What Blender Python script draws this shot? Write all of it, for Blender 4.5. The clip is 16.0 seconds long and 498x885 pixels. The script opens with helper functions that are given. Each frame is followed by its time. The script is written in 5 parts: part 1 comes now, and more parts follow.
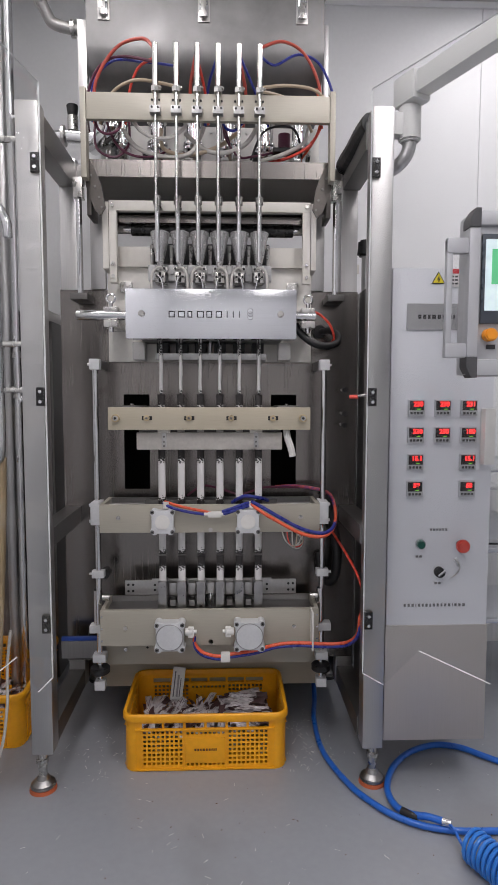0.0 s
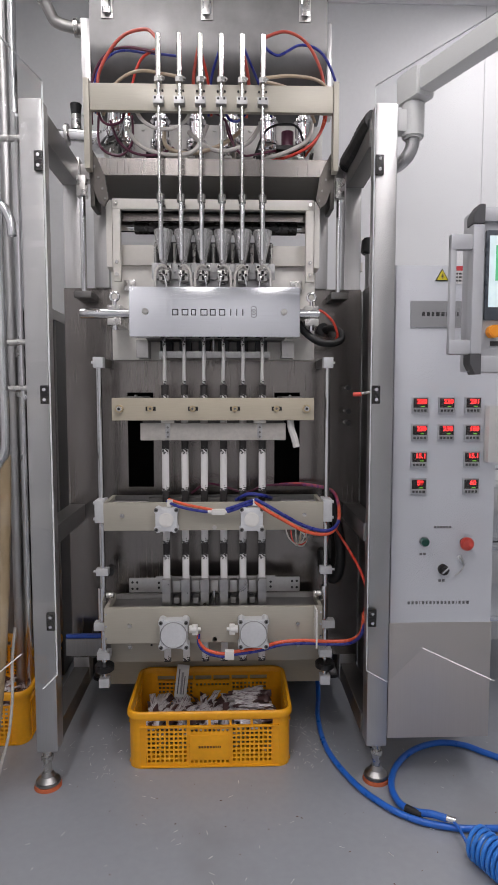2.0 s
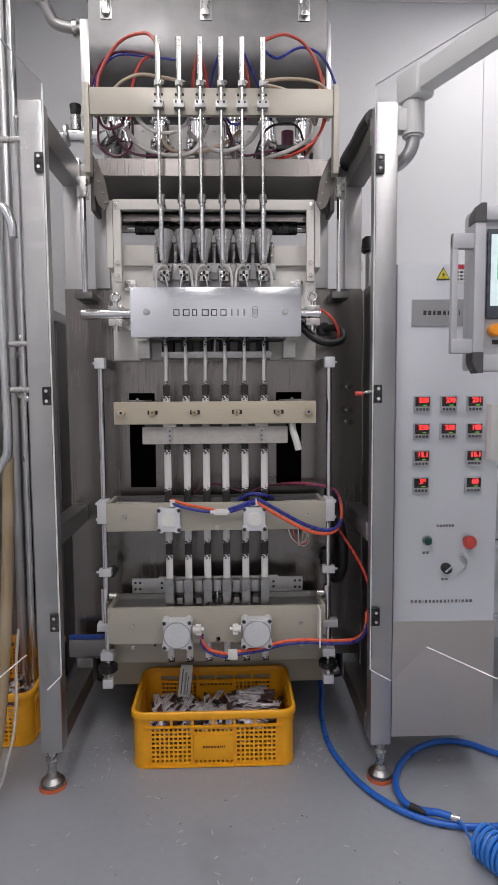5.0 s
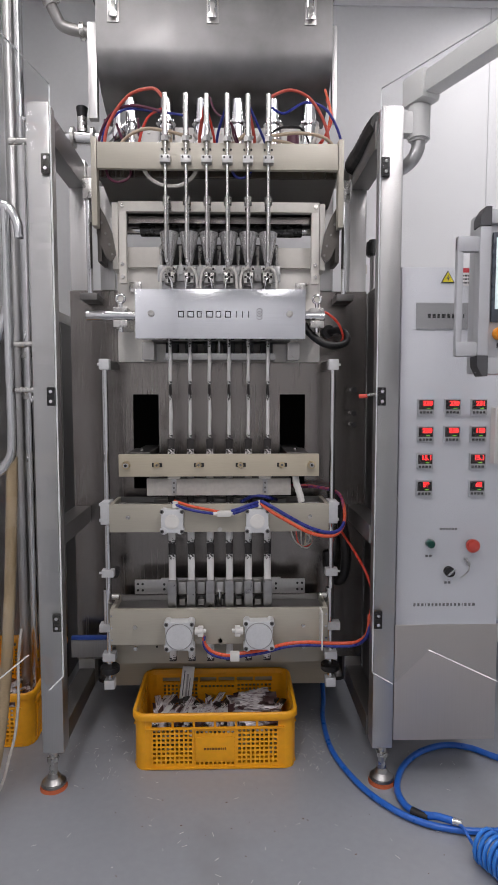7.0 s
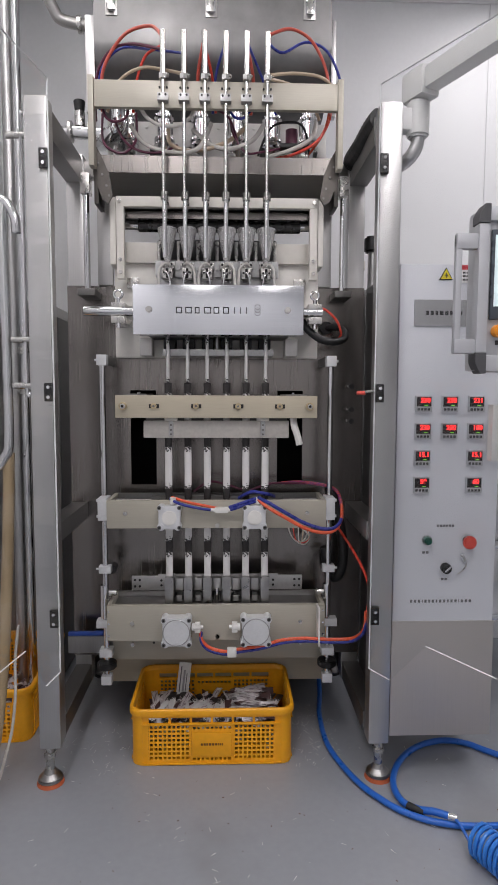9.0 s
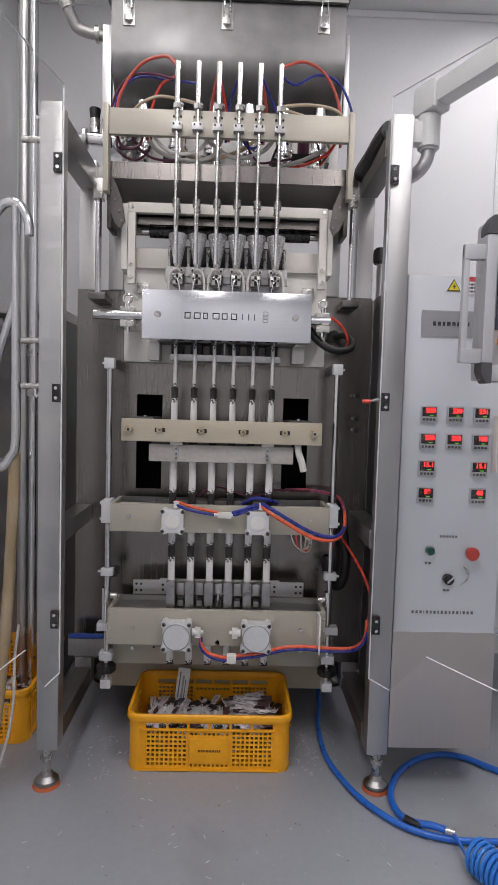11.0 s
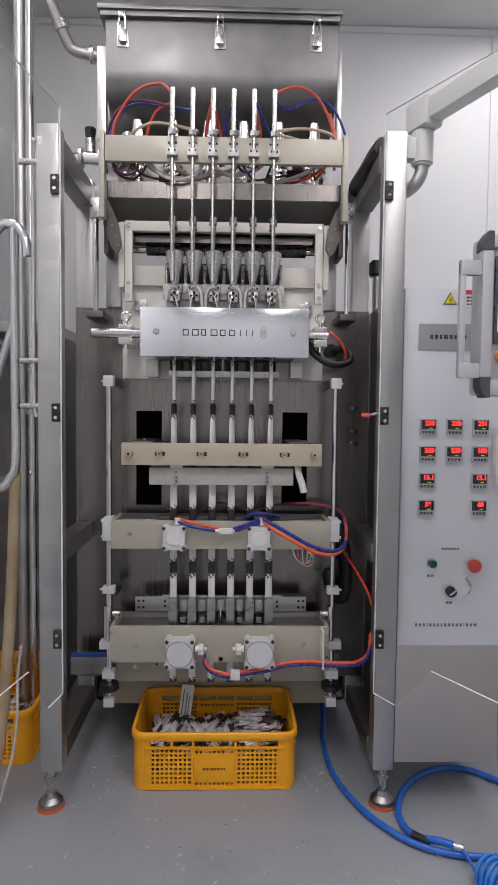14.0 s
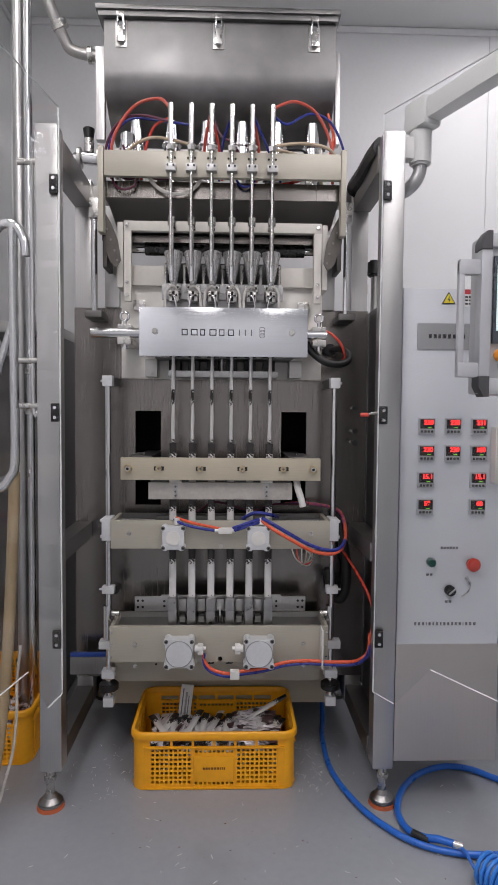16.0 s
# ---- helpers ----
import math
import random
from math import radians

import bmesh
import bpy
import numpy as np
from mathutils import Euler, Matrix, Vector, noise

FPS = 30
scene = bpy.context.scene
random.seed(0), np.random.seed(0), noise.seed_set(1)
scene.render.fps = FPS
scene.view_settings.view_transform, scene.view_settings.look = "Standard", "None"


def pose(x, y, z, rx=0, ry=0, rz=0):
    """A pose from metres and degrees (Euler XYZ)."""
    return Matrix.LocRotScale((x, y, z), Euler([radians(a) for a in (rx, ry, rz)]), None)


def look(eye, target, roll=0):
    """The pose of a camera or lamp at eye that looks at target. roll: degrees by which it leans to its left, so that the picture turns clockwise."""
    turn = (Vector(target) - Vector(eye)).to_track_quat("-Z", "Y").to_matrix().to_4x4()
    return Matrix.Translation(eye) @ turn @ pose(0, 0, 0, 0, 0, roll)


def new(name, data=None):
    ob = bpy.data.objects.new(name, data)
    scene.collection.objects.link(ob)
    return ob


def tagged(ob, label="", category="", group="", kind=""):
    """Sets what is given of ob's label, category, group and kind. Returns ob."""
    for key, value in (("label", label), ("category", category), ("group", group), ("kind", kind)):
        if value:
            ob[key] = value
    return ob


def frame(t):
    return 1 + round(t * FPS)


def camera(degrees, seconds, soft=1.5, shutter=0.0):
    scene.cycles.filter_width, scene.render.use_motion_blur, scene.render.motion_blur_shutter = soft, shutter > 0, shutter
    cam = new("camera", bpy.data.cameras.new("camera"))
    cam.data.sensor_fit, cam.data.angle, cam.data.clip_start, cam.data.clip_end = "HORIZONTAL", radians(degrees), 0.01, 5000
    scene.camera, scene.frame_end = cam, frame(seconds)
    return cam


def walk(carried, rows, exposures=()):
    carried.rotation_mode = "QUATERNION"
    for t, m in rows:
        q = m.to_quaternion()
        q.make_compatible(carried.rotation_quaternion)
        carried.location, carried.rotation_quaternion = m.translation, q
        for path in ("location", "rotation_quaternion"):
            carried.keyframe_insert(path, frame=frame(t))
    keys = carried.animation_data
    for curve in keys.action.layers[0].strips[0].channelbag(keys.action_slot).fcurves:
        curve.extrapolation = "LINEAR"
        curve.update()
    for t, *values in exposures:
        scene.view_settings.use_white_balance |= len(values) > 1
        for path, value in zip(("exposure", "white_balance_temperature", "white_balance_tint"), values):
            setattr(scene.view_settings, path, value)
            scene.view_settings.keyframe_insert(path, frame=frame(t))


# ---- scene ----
PATH = [
    (0, (0.112, -1.735, 1.204), (0.185, 0.257, 1.047), 0.1),
    (0.5, (0.116, -1.736, 1.2), (0.186, 0.257, 1.04), -0.0),
    (1, (0.118, -1.737, 1.199), (0.184, 0.255, 1.039), -0.2),
    (1.5, (0.112, -1.738, 1.195), (0.179, 0.254, 1.038), -0.2),
    (2, (0.111, -1.737, 1.199), (0.173, 0.255, 1.04), 0.0),
    (2.5, (0.106, -1.738, 1.196), (0.172, 0.255, 1.041), -0.0),
    (3, (0.11, -1.736, 1.2), (0.172, 0.256, 1.04), -0.2),
    (3.5, (0.111, -1.738, 1.199), (0.172, 0.255, 1.038), -0.4),
    (4, (0.109, -1.736, 1.202), (0.171, 0.256, 1.038), -0.4),
    (6.5, (0.104, -1.739, 1.2), (0.157, 0.254, 1.045), -0.2),
    (7, (0.102, -1.739, 1.199), (0.155, 0.254, 1.046), -0.0),
    (7.5, (0.094, -1.739, 1.201), (0.156, 0.254, 1.046), 0.0),
    (8, (0.098, -1.739, 1.199), (0.159, 0.254, 1.037), -0.1),
    (8.5, (0.098, -1.739, 1.196), (0.161, 0.254, 1.035), 0.0),
    (9, (0.097, -1.738, 1.2), (0.163, 0.254, 1.034), 0.2),
    (11.5, (0.099, -1.747, 1.182), (0.144, 0.25, 1.078), 1.7),
    (12, (0.095, -1.748, 1.183), (0.136, 0.25, 1.106), 1.2),
    (12.5, (0.088, -1.748, 1.202), (0.134, 0.251, 1.131), 1.1),
    (13, (0.084, -1.743, 1.215), (0.14, 0.254, 1.123), 0.9),
    (13.5, (0.094, -1.745, 1.209), (0.143, 0.252, 1.109), 0.7),
    (14, (0.093, -1.746, 1.206), (0.146, 0.251, 1.104), 0.6),
    (14.5, (0.088, -1.746, 1.205), (0.145, 0.251, 1.104), 0.8),
    (15, (0.092, -1.746, 1.204), (0.145, 0.251, 1.106), 0.7),
    (15.5, (0.09, -1.746, 1.206), (0.147, 0.251, 1.105), 0.6),
    (16, (0.089, -1.748, 1.204), (0.149, 0.249, 1.103), 0.5),
]
cam = camera(44.5, 16.0, soft=1.4)
walk(cam, [(t, look(eye, target, roll)) for t, eye, target, roll in PATH])

# ---- light: white ceiling panels in a closed clean room, none of them in view ----
world = bpy.data.worlds.new("world")
scene.world = world
world.use_nodes = True
world.node_tree.nodes["Background"].inputs[0].default_value = (0.9, 0.95, 1.0, 1)
world.node_tree.nodes["Background"].inputs[1].default_value = 0.05
scene.view_settings.exposure = 0.0
# first pair is the main light; the other four are added as fill
LAMPS = [(-0.30, -1.40, 15.0), (0.95, -1.40, 19.0), (-0.30, -3.30, 5.0), (0.95, -3.30, 5.0), (-0.64, -0.05, 2.0), (1.40, 0.25, 9.0)]
ROOM_H = 2.97


def lamp(x, y, watts):
    data = bpy.data.lights.new("unseen_ceiling_light", "AREA")
    data.shape, data.size, data.size_y = "RECTANGLE", 0.28, 1.15
    data.energy, data.color = watts, (1.0, 0.938, 0.972)
    ob = new("unseen_ceiling_light", data)
    ob.matrix_world = pose(x, y, ROOM_H - 0.035)
    return ob


for lx, ly, lw in LAMPS:
    lamp(lx, ly, lw)


# ---- materials ----
def material(name, color, rough=0.5, metal=0.0, var=0.12, scale=8.0, stretch=(1, 1, 1), bump=0.0, fine=60.0,
             rough_var=0.1, coat=0.0, emit=0.0, spec=0.5, wear=None):
    m = bpy.data.materials.new(name)
    m.use_nodes = True
    n, l = m.node_tree.nodes, m.node_tree.links
    b = n["Principled BSDF"]
    b.inputs["Metallic"].default_value = metal
    b.inputs["Specular IOR Level"].default_value = spec
    b.inputs["Coat Weight"].default_value = coat
    tc, mp = n.new("ShaderNodeTexCoord"), n.new("ShaderNodeMapping")
    mp.inputs["Scale"].default_value = stretch
    l.new(tc.outputs["Object"], mp.inputs[0])
    big, small = n.new("ShaderNodeTexNoise"), n.new("ShaderNodeTexNoise")
    big.inputs["Scale"].default_value, small.inputs["Scale"].default_value = scale, fine
    big.inputs["Detail"].default_value, small.inputs["Detail"].default_value = 4, 3
    l.new(tc.outputs["Object"], big.inputs["Vector"])
    l.new(mp.outputs[0], small.inputs["Vector"])
    add = n.new("ShaderNodeMath")
    add.operation = "ADD"
    l.new(big.outputs[0], add.inputs[0]), l.new(small.outputs[0], add.inputs[1])
    ramp = n.new("ShaderNodeMapRange")
    ramp.inputs[1].default_value, ramp.inputs[2].default_value = 0.2, 1.8
    ramp.inputs[3].default_value, ramp.inputs[4].default_value = 1 - 2 * var, 1 + 2 * var
    l.new(add.outputs[0], ramp.inputs[0])
    mix = n.new("ShaderNodeVectorMath")
    mix.operation = "SCALE"
    mix.inputs[0].default_value = color
    l.new(ramp.outputs[0], mix.inputs["Scale"])
    col = mix.outputs[0]
    if wear:
        wn, wr, wm = n.new("ShaderNodeTexNoise"), n.new("ShaderNodeMapRange"), n.new("ShaderNodeMix")
        wn.inputs["Scale"].default_value, wn.inputs["Detail"].default_value = wear[1], 8
        l.new(tc.outputs["Object"], wn.inputs["Vector"])
        wr.inputs[1].default_value, wr.inputs[2].default_value = wear[2], wear[2] + 0.08
        l.new(wn.outputs[0], wr.inputs[0])
        wm.data_type = "RGBA"
        l.new(wr.outputs[0], wm.inputs[0]), l.new(col, wm.inputs[6])
        wm.inputs[7].default_value = (*wear[0], 1)
        col = wm.outputs[2]
    l.new(col, b.inputs["Base Color"])
    rr = n.new("ShaderNodeMapRange")
    rr.inputs[1].default_value, rr.inputs[2].default_value = 0.2, 1.8
    rr.inputs[3].default_value, rr.inputs[4].default_value = max(0.02, rough - 2 * rough_var), rough + 2 * rough_var
    l.new(add.outputs[0], rr.inputs[0]), l.new(rr.outputs[0], b.inputs["Roughness"])
    if bump:
        bp = n.new("ShaderNodeBump")
        bp.inputs["Strength"].default_value, bp.inputs["Distance"].default_value = bump, 0.002
        l.new(small.outputs[0], bp.inputs["Height"]), l.new(bp.outputs[0], b.inputs["Normal"])
    if emit:
        b.inputs["Emission Color"].default_value = (*color, 1)
        b.inputs["Emission Strength"].default_value = emit
    return m


STEEL = material("brushed_steel", (0.50, 0.49, 0.475), 0.36, 1.0, 0.06, 3.0, (1, 1, 60), 0.02, 6.0, 0.05)
STEEL_V = material("brushed_steel_upright", (0.52, 0.515, 0.51), 0.34, 1.0, 0.07, 3.0, (60, 60, 1), 0.02, 6.0, 0.06)
# base colour lowered for the dark the plate mirrors; the stains are its own
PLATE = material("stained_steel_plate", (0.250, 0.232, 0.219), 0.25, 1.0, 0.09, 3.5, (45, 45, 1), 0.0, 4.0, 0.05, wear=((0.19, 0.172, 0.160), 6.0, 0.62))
COVER = material("cover_steel", (0.77, 0.785, 0.82), 0.13, 1.0, 0.06, 3.0, (1, 1, 50), 0.012, 6.0, 0.07)
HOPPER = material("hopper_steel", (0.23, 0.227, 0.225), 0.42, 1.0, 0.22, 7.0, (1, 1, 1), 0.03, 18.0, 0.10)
PANEL_STEEL = material("panel_steel", (0.62, 0.58, 0.55), 0.47, 1.0, 0.05, 3.0, (60, 60, 1), 0.02, 6.0, 0.06)
# MID_STEEL and DARK_STEEL also tone some beams, rails and bars down for shade
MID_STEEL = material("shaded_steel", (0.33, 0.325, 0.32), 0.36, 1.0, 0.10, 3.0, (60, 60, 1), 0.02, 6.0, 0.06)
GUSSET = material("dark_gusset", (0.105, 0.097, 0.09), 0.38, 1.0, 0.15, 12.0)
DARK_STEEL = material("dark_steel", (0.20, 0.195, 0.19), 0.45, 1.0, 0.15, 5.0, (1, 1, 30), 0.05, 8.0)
CHROME = material("chrome", (0.75, 0.75, 0.76), 0.12, 1.0, 0.04, 6.0, rough_var=0.05)
BOLT = material("bolt_steel", (0.55, 0.54, 0.52), 0.28, 1.0, 0.1, 40.0)
IVORY = material("ivory_anodised", (0.455, 0.41, 0.315), 0.42, 0.0, 0.06, 6.0, (1, 1, 20), 0.04, 20.0, 0.08)
IVORY_GREY = material("grey_ivory_anodised", (0.43, 0.405, 0.338), 0.38, 0.15, 0.06, 6.0, (1, 1, 20), 0.03, 20.0, 0.08)
FRAME = material("pale_frame", (0.70, 0.675, 0.62), 0.42, 0.0, 0.05, 5.0)
CREAM = material("cream_plate", (0.86, 0.84, 0.79), 0.45, 0.0, 0.05, 5.0, bump=0.03)
SILICONE = material("grey_silicone", (0.42, 0.40, 0.37), 0.6, 0.0, 0.12, 14.0, bump=0.1, fine=90)
FINGER = material("grey_metal_block", (0.42, 0.42, 0.42), 0.38, 0.8, 0.15, 30.0)
CAST = material("cast_aluminium", (0.66, 0.67, 0.68), 0.42, 0.25, 0.07, 25.0, bump=0.08, fine=150)
PLASTIC_W = material("white_plastic", (0.72, 0.71, 0.68), 0.4, 0.0, 0.06, 20.0)
BLACK = material("black_rubber", (0.012, 0.012, 0.013), 0.5, 0.0, 0.2, 30.0)
BLACK_GLOSS = material("black_roller", (0.018, 0.017, 0.017), 0.28, 0.0, 0.2, 12.0)
# near-black tone that stands for the shade inside the slots
CAVITY = material("slot_shade", (0.015, 0.015, 0.016), 0.7)
RED_TUBE = material("red_tube", (0.62, 0.055, 0.035), 0.3, 0.0, 0.05, 20.0)
ORANGE_TUBE = material("orange_tube", (0.72, 0.11, 0.05), 0.3, 0.0, 0.05, 20.0)
FADED_TUBE = material("faded_red_tube", (0.50, 0.085, 0.06), 0.32, 0.0, 0.08, 20.0)
BLUE_TUBE = material("dark_blue_tube", (0.025, 0.035, 0.24), 0.3, 0.0, 0.05, 20.0)
BLUE_HOSE = material("blue_hose", (0.015, 0.13, 0.55), 0.33, 0.0, 0.1, 10.0, coat=0.2)
COIL_BLUE = material("light_blue_coil", (0.03, 0.20, 0.66), 0.33, 0.0, 0.1, 10.0, coat=0.2)
BEIGE_TUBE = material("beige_tube", (0.45, 0.36, 0.26), 0.35, 0.0, 0.08, 20.0)
PURPLE_TUBE = material("purple_tube", (0.09, 0.015, 0.04), 0.35, 0.0, 0.08, 20.0)
CLEAR_TUBE = material("milky_tube", (0.55, 0.53, 0.50), 0.25, 0.0, 0.08, 20.0)
BRAID = material("braided_hose", (0.36, 0.27, 0.16), 0.45, 0.0, 0.2, 8.0, (1, 1, 3), 0.25, 120.0)
YELLOW = material("yellow_plastic", (0.90, 0.41, 0.012), 0.40, 0.0, 0.08, 6.0, bump=0.05, wear=((0.66, 0.27, 0.03), 9.0, 0.66))
YELLOW_MARK = material("dark_moulded_mark", (0.16, 0.06, 0.01), 0.5)
FLOOR = material("grey_epoxy_floor", (0.30, 0.316, 0.342), 0.30, 0.0, 0.05, 3.0, bump=0.0, fine=45.0, rough_var=0.025, wear=((0.262, 0.272, 0.288), 1.7, 0.60))
WALL = material("white_wall_panel", (0.84, 0.845, 0.855), 0.42, 0.0, 0.025, 1.5)
CEILING = material("white_ceiling", (0.74, 0.75, 0.75), 0.55, 0.0, 0.02, 1.5)
CABINET = material("grey_painted_cabinet", (0.67, 0.68, 0.72), 0.40, 0.0, 0.03, 4.0, bump=0.03, fine=300)
NAMEPLATE = material("grey_name_plate", (0.36, 0.36, 0.365), 0.35, 0.2, 0.05, 6.0, (1, 1, 30))
HMI_GREY = material("panel_grey", (0.48, 0.49, 0.51), 0.4, 0.3, 0.03, 6.0)
HMI_DARK = material("panel_corner", (0.07, 0.07, 0.075), 0.5, 0.0, 0.08, 20.0)
SCREEN_FRAME = material("screen_bezel", (0.05, 0.06, 0.075), 0.3)
SCREEN = material("screen_glow", (0.55, 0.66, 0.68), 0.2, emit=0.5)
SCREEN_GREEN = material("screen_green", (0.10, 0.42, 0.20), 0.2, emit=0.5)
ARM_GREY = material("arm_grey", (0.62, 0.62, 0.61), 0.4, 0.0, 0.04, 5.0)
BRASS = material("brassy_bolt", (0.52, 0.43, 0.28), 0.30, 1.0, 0.1, 40.0)
FINGER_DARK = material("dark_finger_steel", (0.38, 0.375, 0.37), 0.33, 1.0, 0.12, 20.0)
GRIP_STEEL = material("worn_grip_steel", (0.50, 0.495, 0.485), 0.40, 1.0, 0.10, 14.0, bump=0.04, fine=120)
JOINT = material("wall_joint_grey", (0.62, 0.62, 0.63), 0.5)
COLLAR = material("forming_collar_steel", (0.88, 0.875, 0.87), 0.14, 0.75, 0.06, 20.0, rough_var=0.06)
TUBE_STEEL = material("filling_tube_steel", (0.60, 0.59, 0.575), 0.20, 1.0, 0.03, 3.0, rough_var=0.03)
DIGIT = material("red_digit", (1.0, 0.03, 0.03), 0.4, emit=2.6)
GREEN_DIGIT = material("green_digit", (0.2, 0.6, 0.05), 0.4, emit=0.5)
INK = material("black_ink", (0.03, 0.03, 0.032), 0.5)
GREY_INK = material("grey_ink", (0.16, 0.16, 0.17), 0.5)
GREEN_BTN = material("green_button", (0.01, 0.09, 0.065), 0.3)
RED_BTN = material("red_button", (0.62, 0.07, 0.05), 0.4)
WARN_YELLOW = material("warning_yellow", (0.80, 0.66, 0.02), 0.45)
SIGN_RED = material("sign_red", (0.6, 0.05, 0.06), 0.45)
SIGN_WHITE = material("sign_white", (0.8, 0.78, 0.78), 0.45)
ORANGE_BTN = material("orange_button", (0.8, 0.30, 0.02), 0.4)
ORANGE_PAD = material("orange_rubber_pad", (0.55, 0.13, 0.05), 0.6, 0.0, 0.1, 30.0)
PAPER = material("white_clipping", (0.75, 0.75, 0.74), 0.5)
BLUE_BAND = material("blue_band", (0.02, 0.06, 0.30), 0.4)
LAMP_FACE = material("lamp_diffuser", (1.0, 0.98, 0.95), 0.5, emit=3.0)


def acrylic():
    m = bpy.data.materials.new("clear_acrylic")
    m.use_nodes = True
    n, l = m.node_tree.nodes, m.node_tree.links
    n.remove(n["Principled BSDF"])
    t, g, f, x = n.new("ShaderNodeBsdfTransparent"), n.new("ShaderNodeBsdfGlossy"), n.new("ShaderNodeLayerWeight"), n.new("ShaderNodeMixShader")
    p, k = n.new("ShaderNodeMath"), n.new("ShaderNodeMath")
    p.operation, k.operation = "POWER", "MULTIPLY_ADD"
    p.inputs[1].default_value, k.inputs[1].default_value, k.inputs[2].default_value = 4.0, 0.45, 0.02
    t.inputs[0].default_value = (0.975, 0.98, 0.98, 1)
    g.inputs["Roughness"].default_value = 0.06
    f.inputs[0].default_value = 0.5
    l.new(f.outputs["Facing"], p.inputs[0]), l.new(p.outputs[0], k.inputs[0]), l.new(k.outputs[0], x.inputs[0])
    l.new(t.outputs[0], x.inputs[1]), l.new(g.outputs[0], x.inputs[2])
    l.new(x.outputs[0], n["Material Output"].inputs[0])
    return m


ACRYLIC = acrylic()
ACRYLIC_EDGE = material("acrylic_edge", (0.80, 0.82, 0.82), 0.3)


def film_material():
    """White film with a black printed band at the top of each stick, its lower border ragged."""
    m = bpy.data.materials.new("printed_film")
    m.use_nodes = True
    n, l = m.node_tree.nodes, m.node_tree.links
    b = n["Principled BSDF"]
    tc, sep, no, ad, ra, mx = (n.new(k) for k in ("ShaderNodeTexCoord", "ShaderNodeSeparateXYZ", "ShaderNodeTexNoise", "ShaderNodeMath", "ShaderNodeMapRange", "ShaderNodeMix"))
    l.new(tc.outputs["Object"], sep.inputs[0]), l.new(tc.outputs["Object"], no.inputs["Vector"])
    no.inputs["Scale"].default_value, no.inputs["Detail"].default_value = 240, 2
    ad.operation = "MULTIPLY_ADD"
    ad.inputs[1].default_value = 0.070
    low_end, both = n.new("ShaderNodeMath"), n.new("ShaderNodeMath")
    low_end.operation, both.operation = "MULTIPLY_ADD", "MAXIMUM"
    low_end.inputs[1].default_value, low_end.inputs[2].default_value = -1.0, -0.030
    l.new(sep.outputs[2], low_end.inputs[0]), l.new(low_end.outputs[0], both.inputs[0]), l.new(sep.outputs[2], both.inputs[1])
    l.new(no.outputs[0], ad.inputs[0]), l.new(both.outputs[0], ad.inputs[2])
    ra.inputs[1].default_value, ra.inputs[2].default_value = 0.0800, 0.0835
    l.new(ad.outputs[0], ra.inputs[0])
    mx.data_type = "RGBA"
    mx.inputs[6].default_value, mx.inputs[7].default_value = (0.74, 0.73, 0.72, 1), (0.025, 0.022, 0.022, 1)
    l.new(ra.outputs[0], mx.inputs[0]), l.new(mx.outputs[2], b.inputs["Base Color"])
    b.inputs["Roughness"].default_value = 0.32
    b.inputs["Metallic"].default_value = 0.15
    wr, bp = n.new("ShaderNodeTexNoise"), n.new("ShaderNodeBump")
    wr.inputs["Scale"].default_value = 90
    bp.inputs["Strength"].default_value, bp.inputs["Distance"].default_value = 0.5, 0.002
    l.new(tc.outputs["Object"], wr.inputs["Vector"]), l.new(wr.outputs[0], bp.inputs["Height"]), l.new(bp.outputs[0], b.inputs["Normal"])
    return m


FILM = film_material()


# ---- mesh helpers ----
def box(bm, x0, x1, y0, y1, z0, z1, bevel=0.0, m=None):
    r = bmesh.ops.create_cube(bm, size=1.0)
    mat = Matrix.Translation(((x0 + x1) / 2, (y0 + y1) / 2, (z0 + z1) / 2)) @ Matrix.Diagonal((abs(x1 - x0), abs(y1 - y0), abs(z1 - z0), 1))
    bmesh.ops.transform(bm, matrix=(m or Matrix.Identity(4)) @ mat, verts=r["verts"])
    if bevel:
        edges = list({e for v in r["verts"] for e in v.link_edges})
        bmesh.ops.bevel(bm, geom=edges, offset=bevel, segments=2, affect="EDGES", profile=0.7)
    return bm


def rod(bm, p0, p1, r, r2=None, seg=16, bevel=0.0):
    p0, p1 = Vector(p0), Vector(p1)
    d = p1 - p0
    q = d.to_track_quat("Z", "Y").to_matrix().to_4x4()
    c = bmesh.ops.create_cone(bm, cap_ends=True, segments=seg, radius1=r, radius2=r if r2 is None else r2, depth=d.length)
    bmesh.ops.transform(bm, matrix=Matrix.Translation((p0 + p1) / 2) @ q, verts=c["verts"])
    if bevel:
        caps = [e for e in {e for v in c["verts"] for e in v.link_edges} if any(len(f.verts) > 4 for f in e.link_faces)]
        bmesh.ops.bevel(bm, geom=caps, offset=bevel, segments=2, affect="EDGES")
    return bm


def smooth_path(pts, n=8):
    pts = [Vector(p) for p in pts]
    out = []
    for i in range(len(pts) - 1):
        a, b, c, d = pts[max(i - 1, 0)], pts[i], pts[i + 1], pts[min(i + 2, len(pts) - 1)]
        for k in range(n):
            t = k / n
            out.append(0.5 * ((2 * b) + (c - a) * t + (2 * a - 5 * b + 4 * c - d) * t * t + (3 * b - a - 3 * c + d) * t ** 3))
    return out + [pts[-1]]


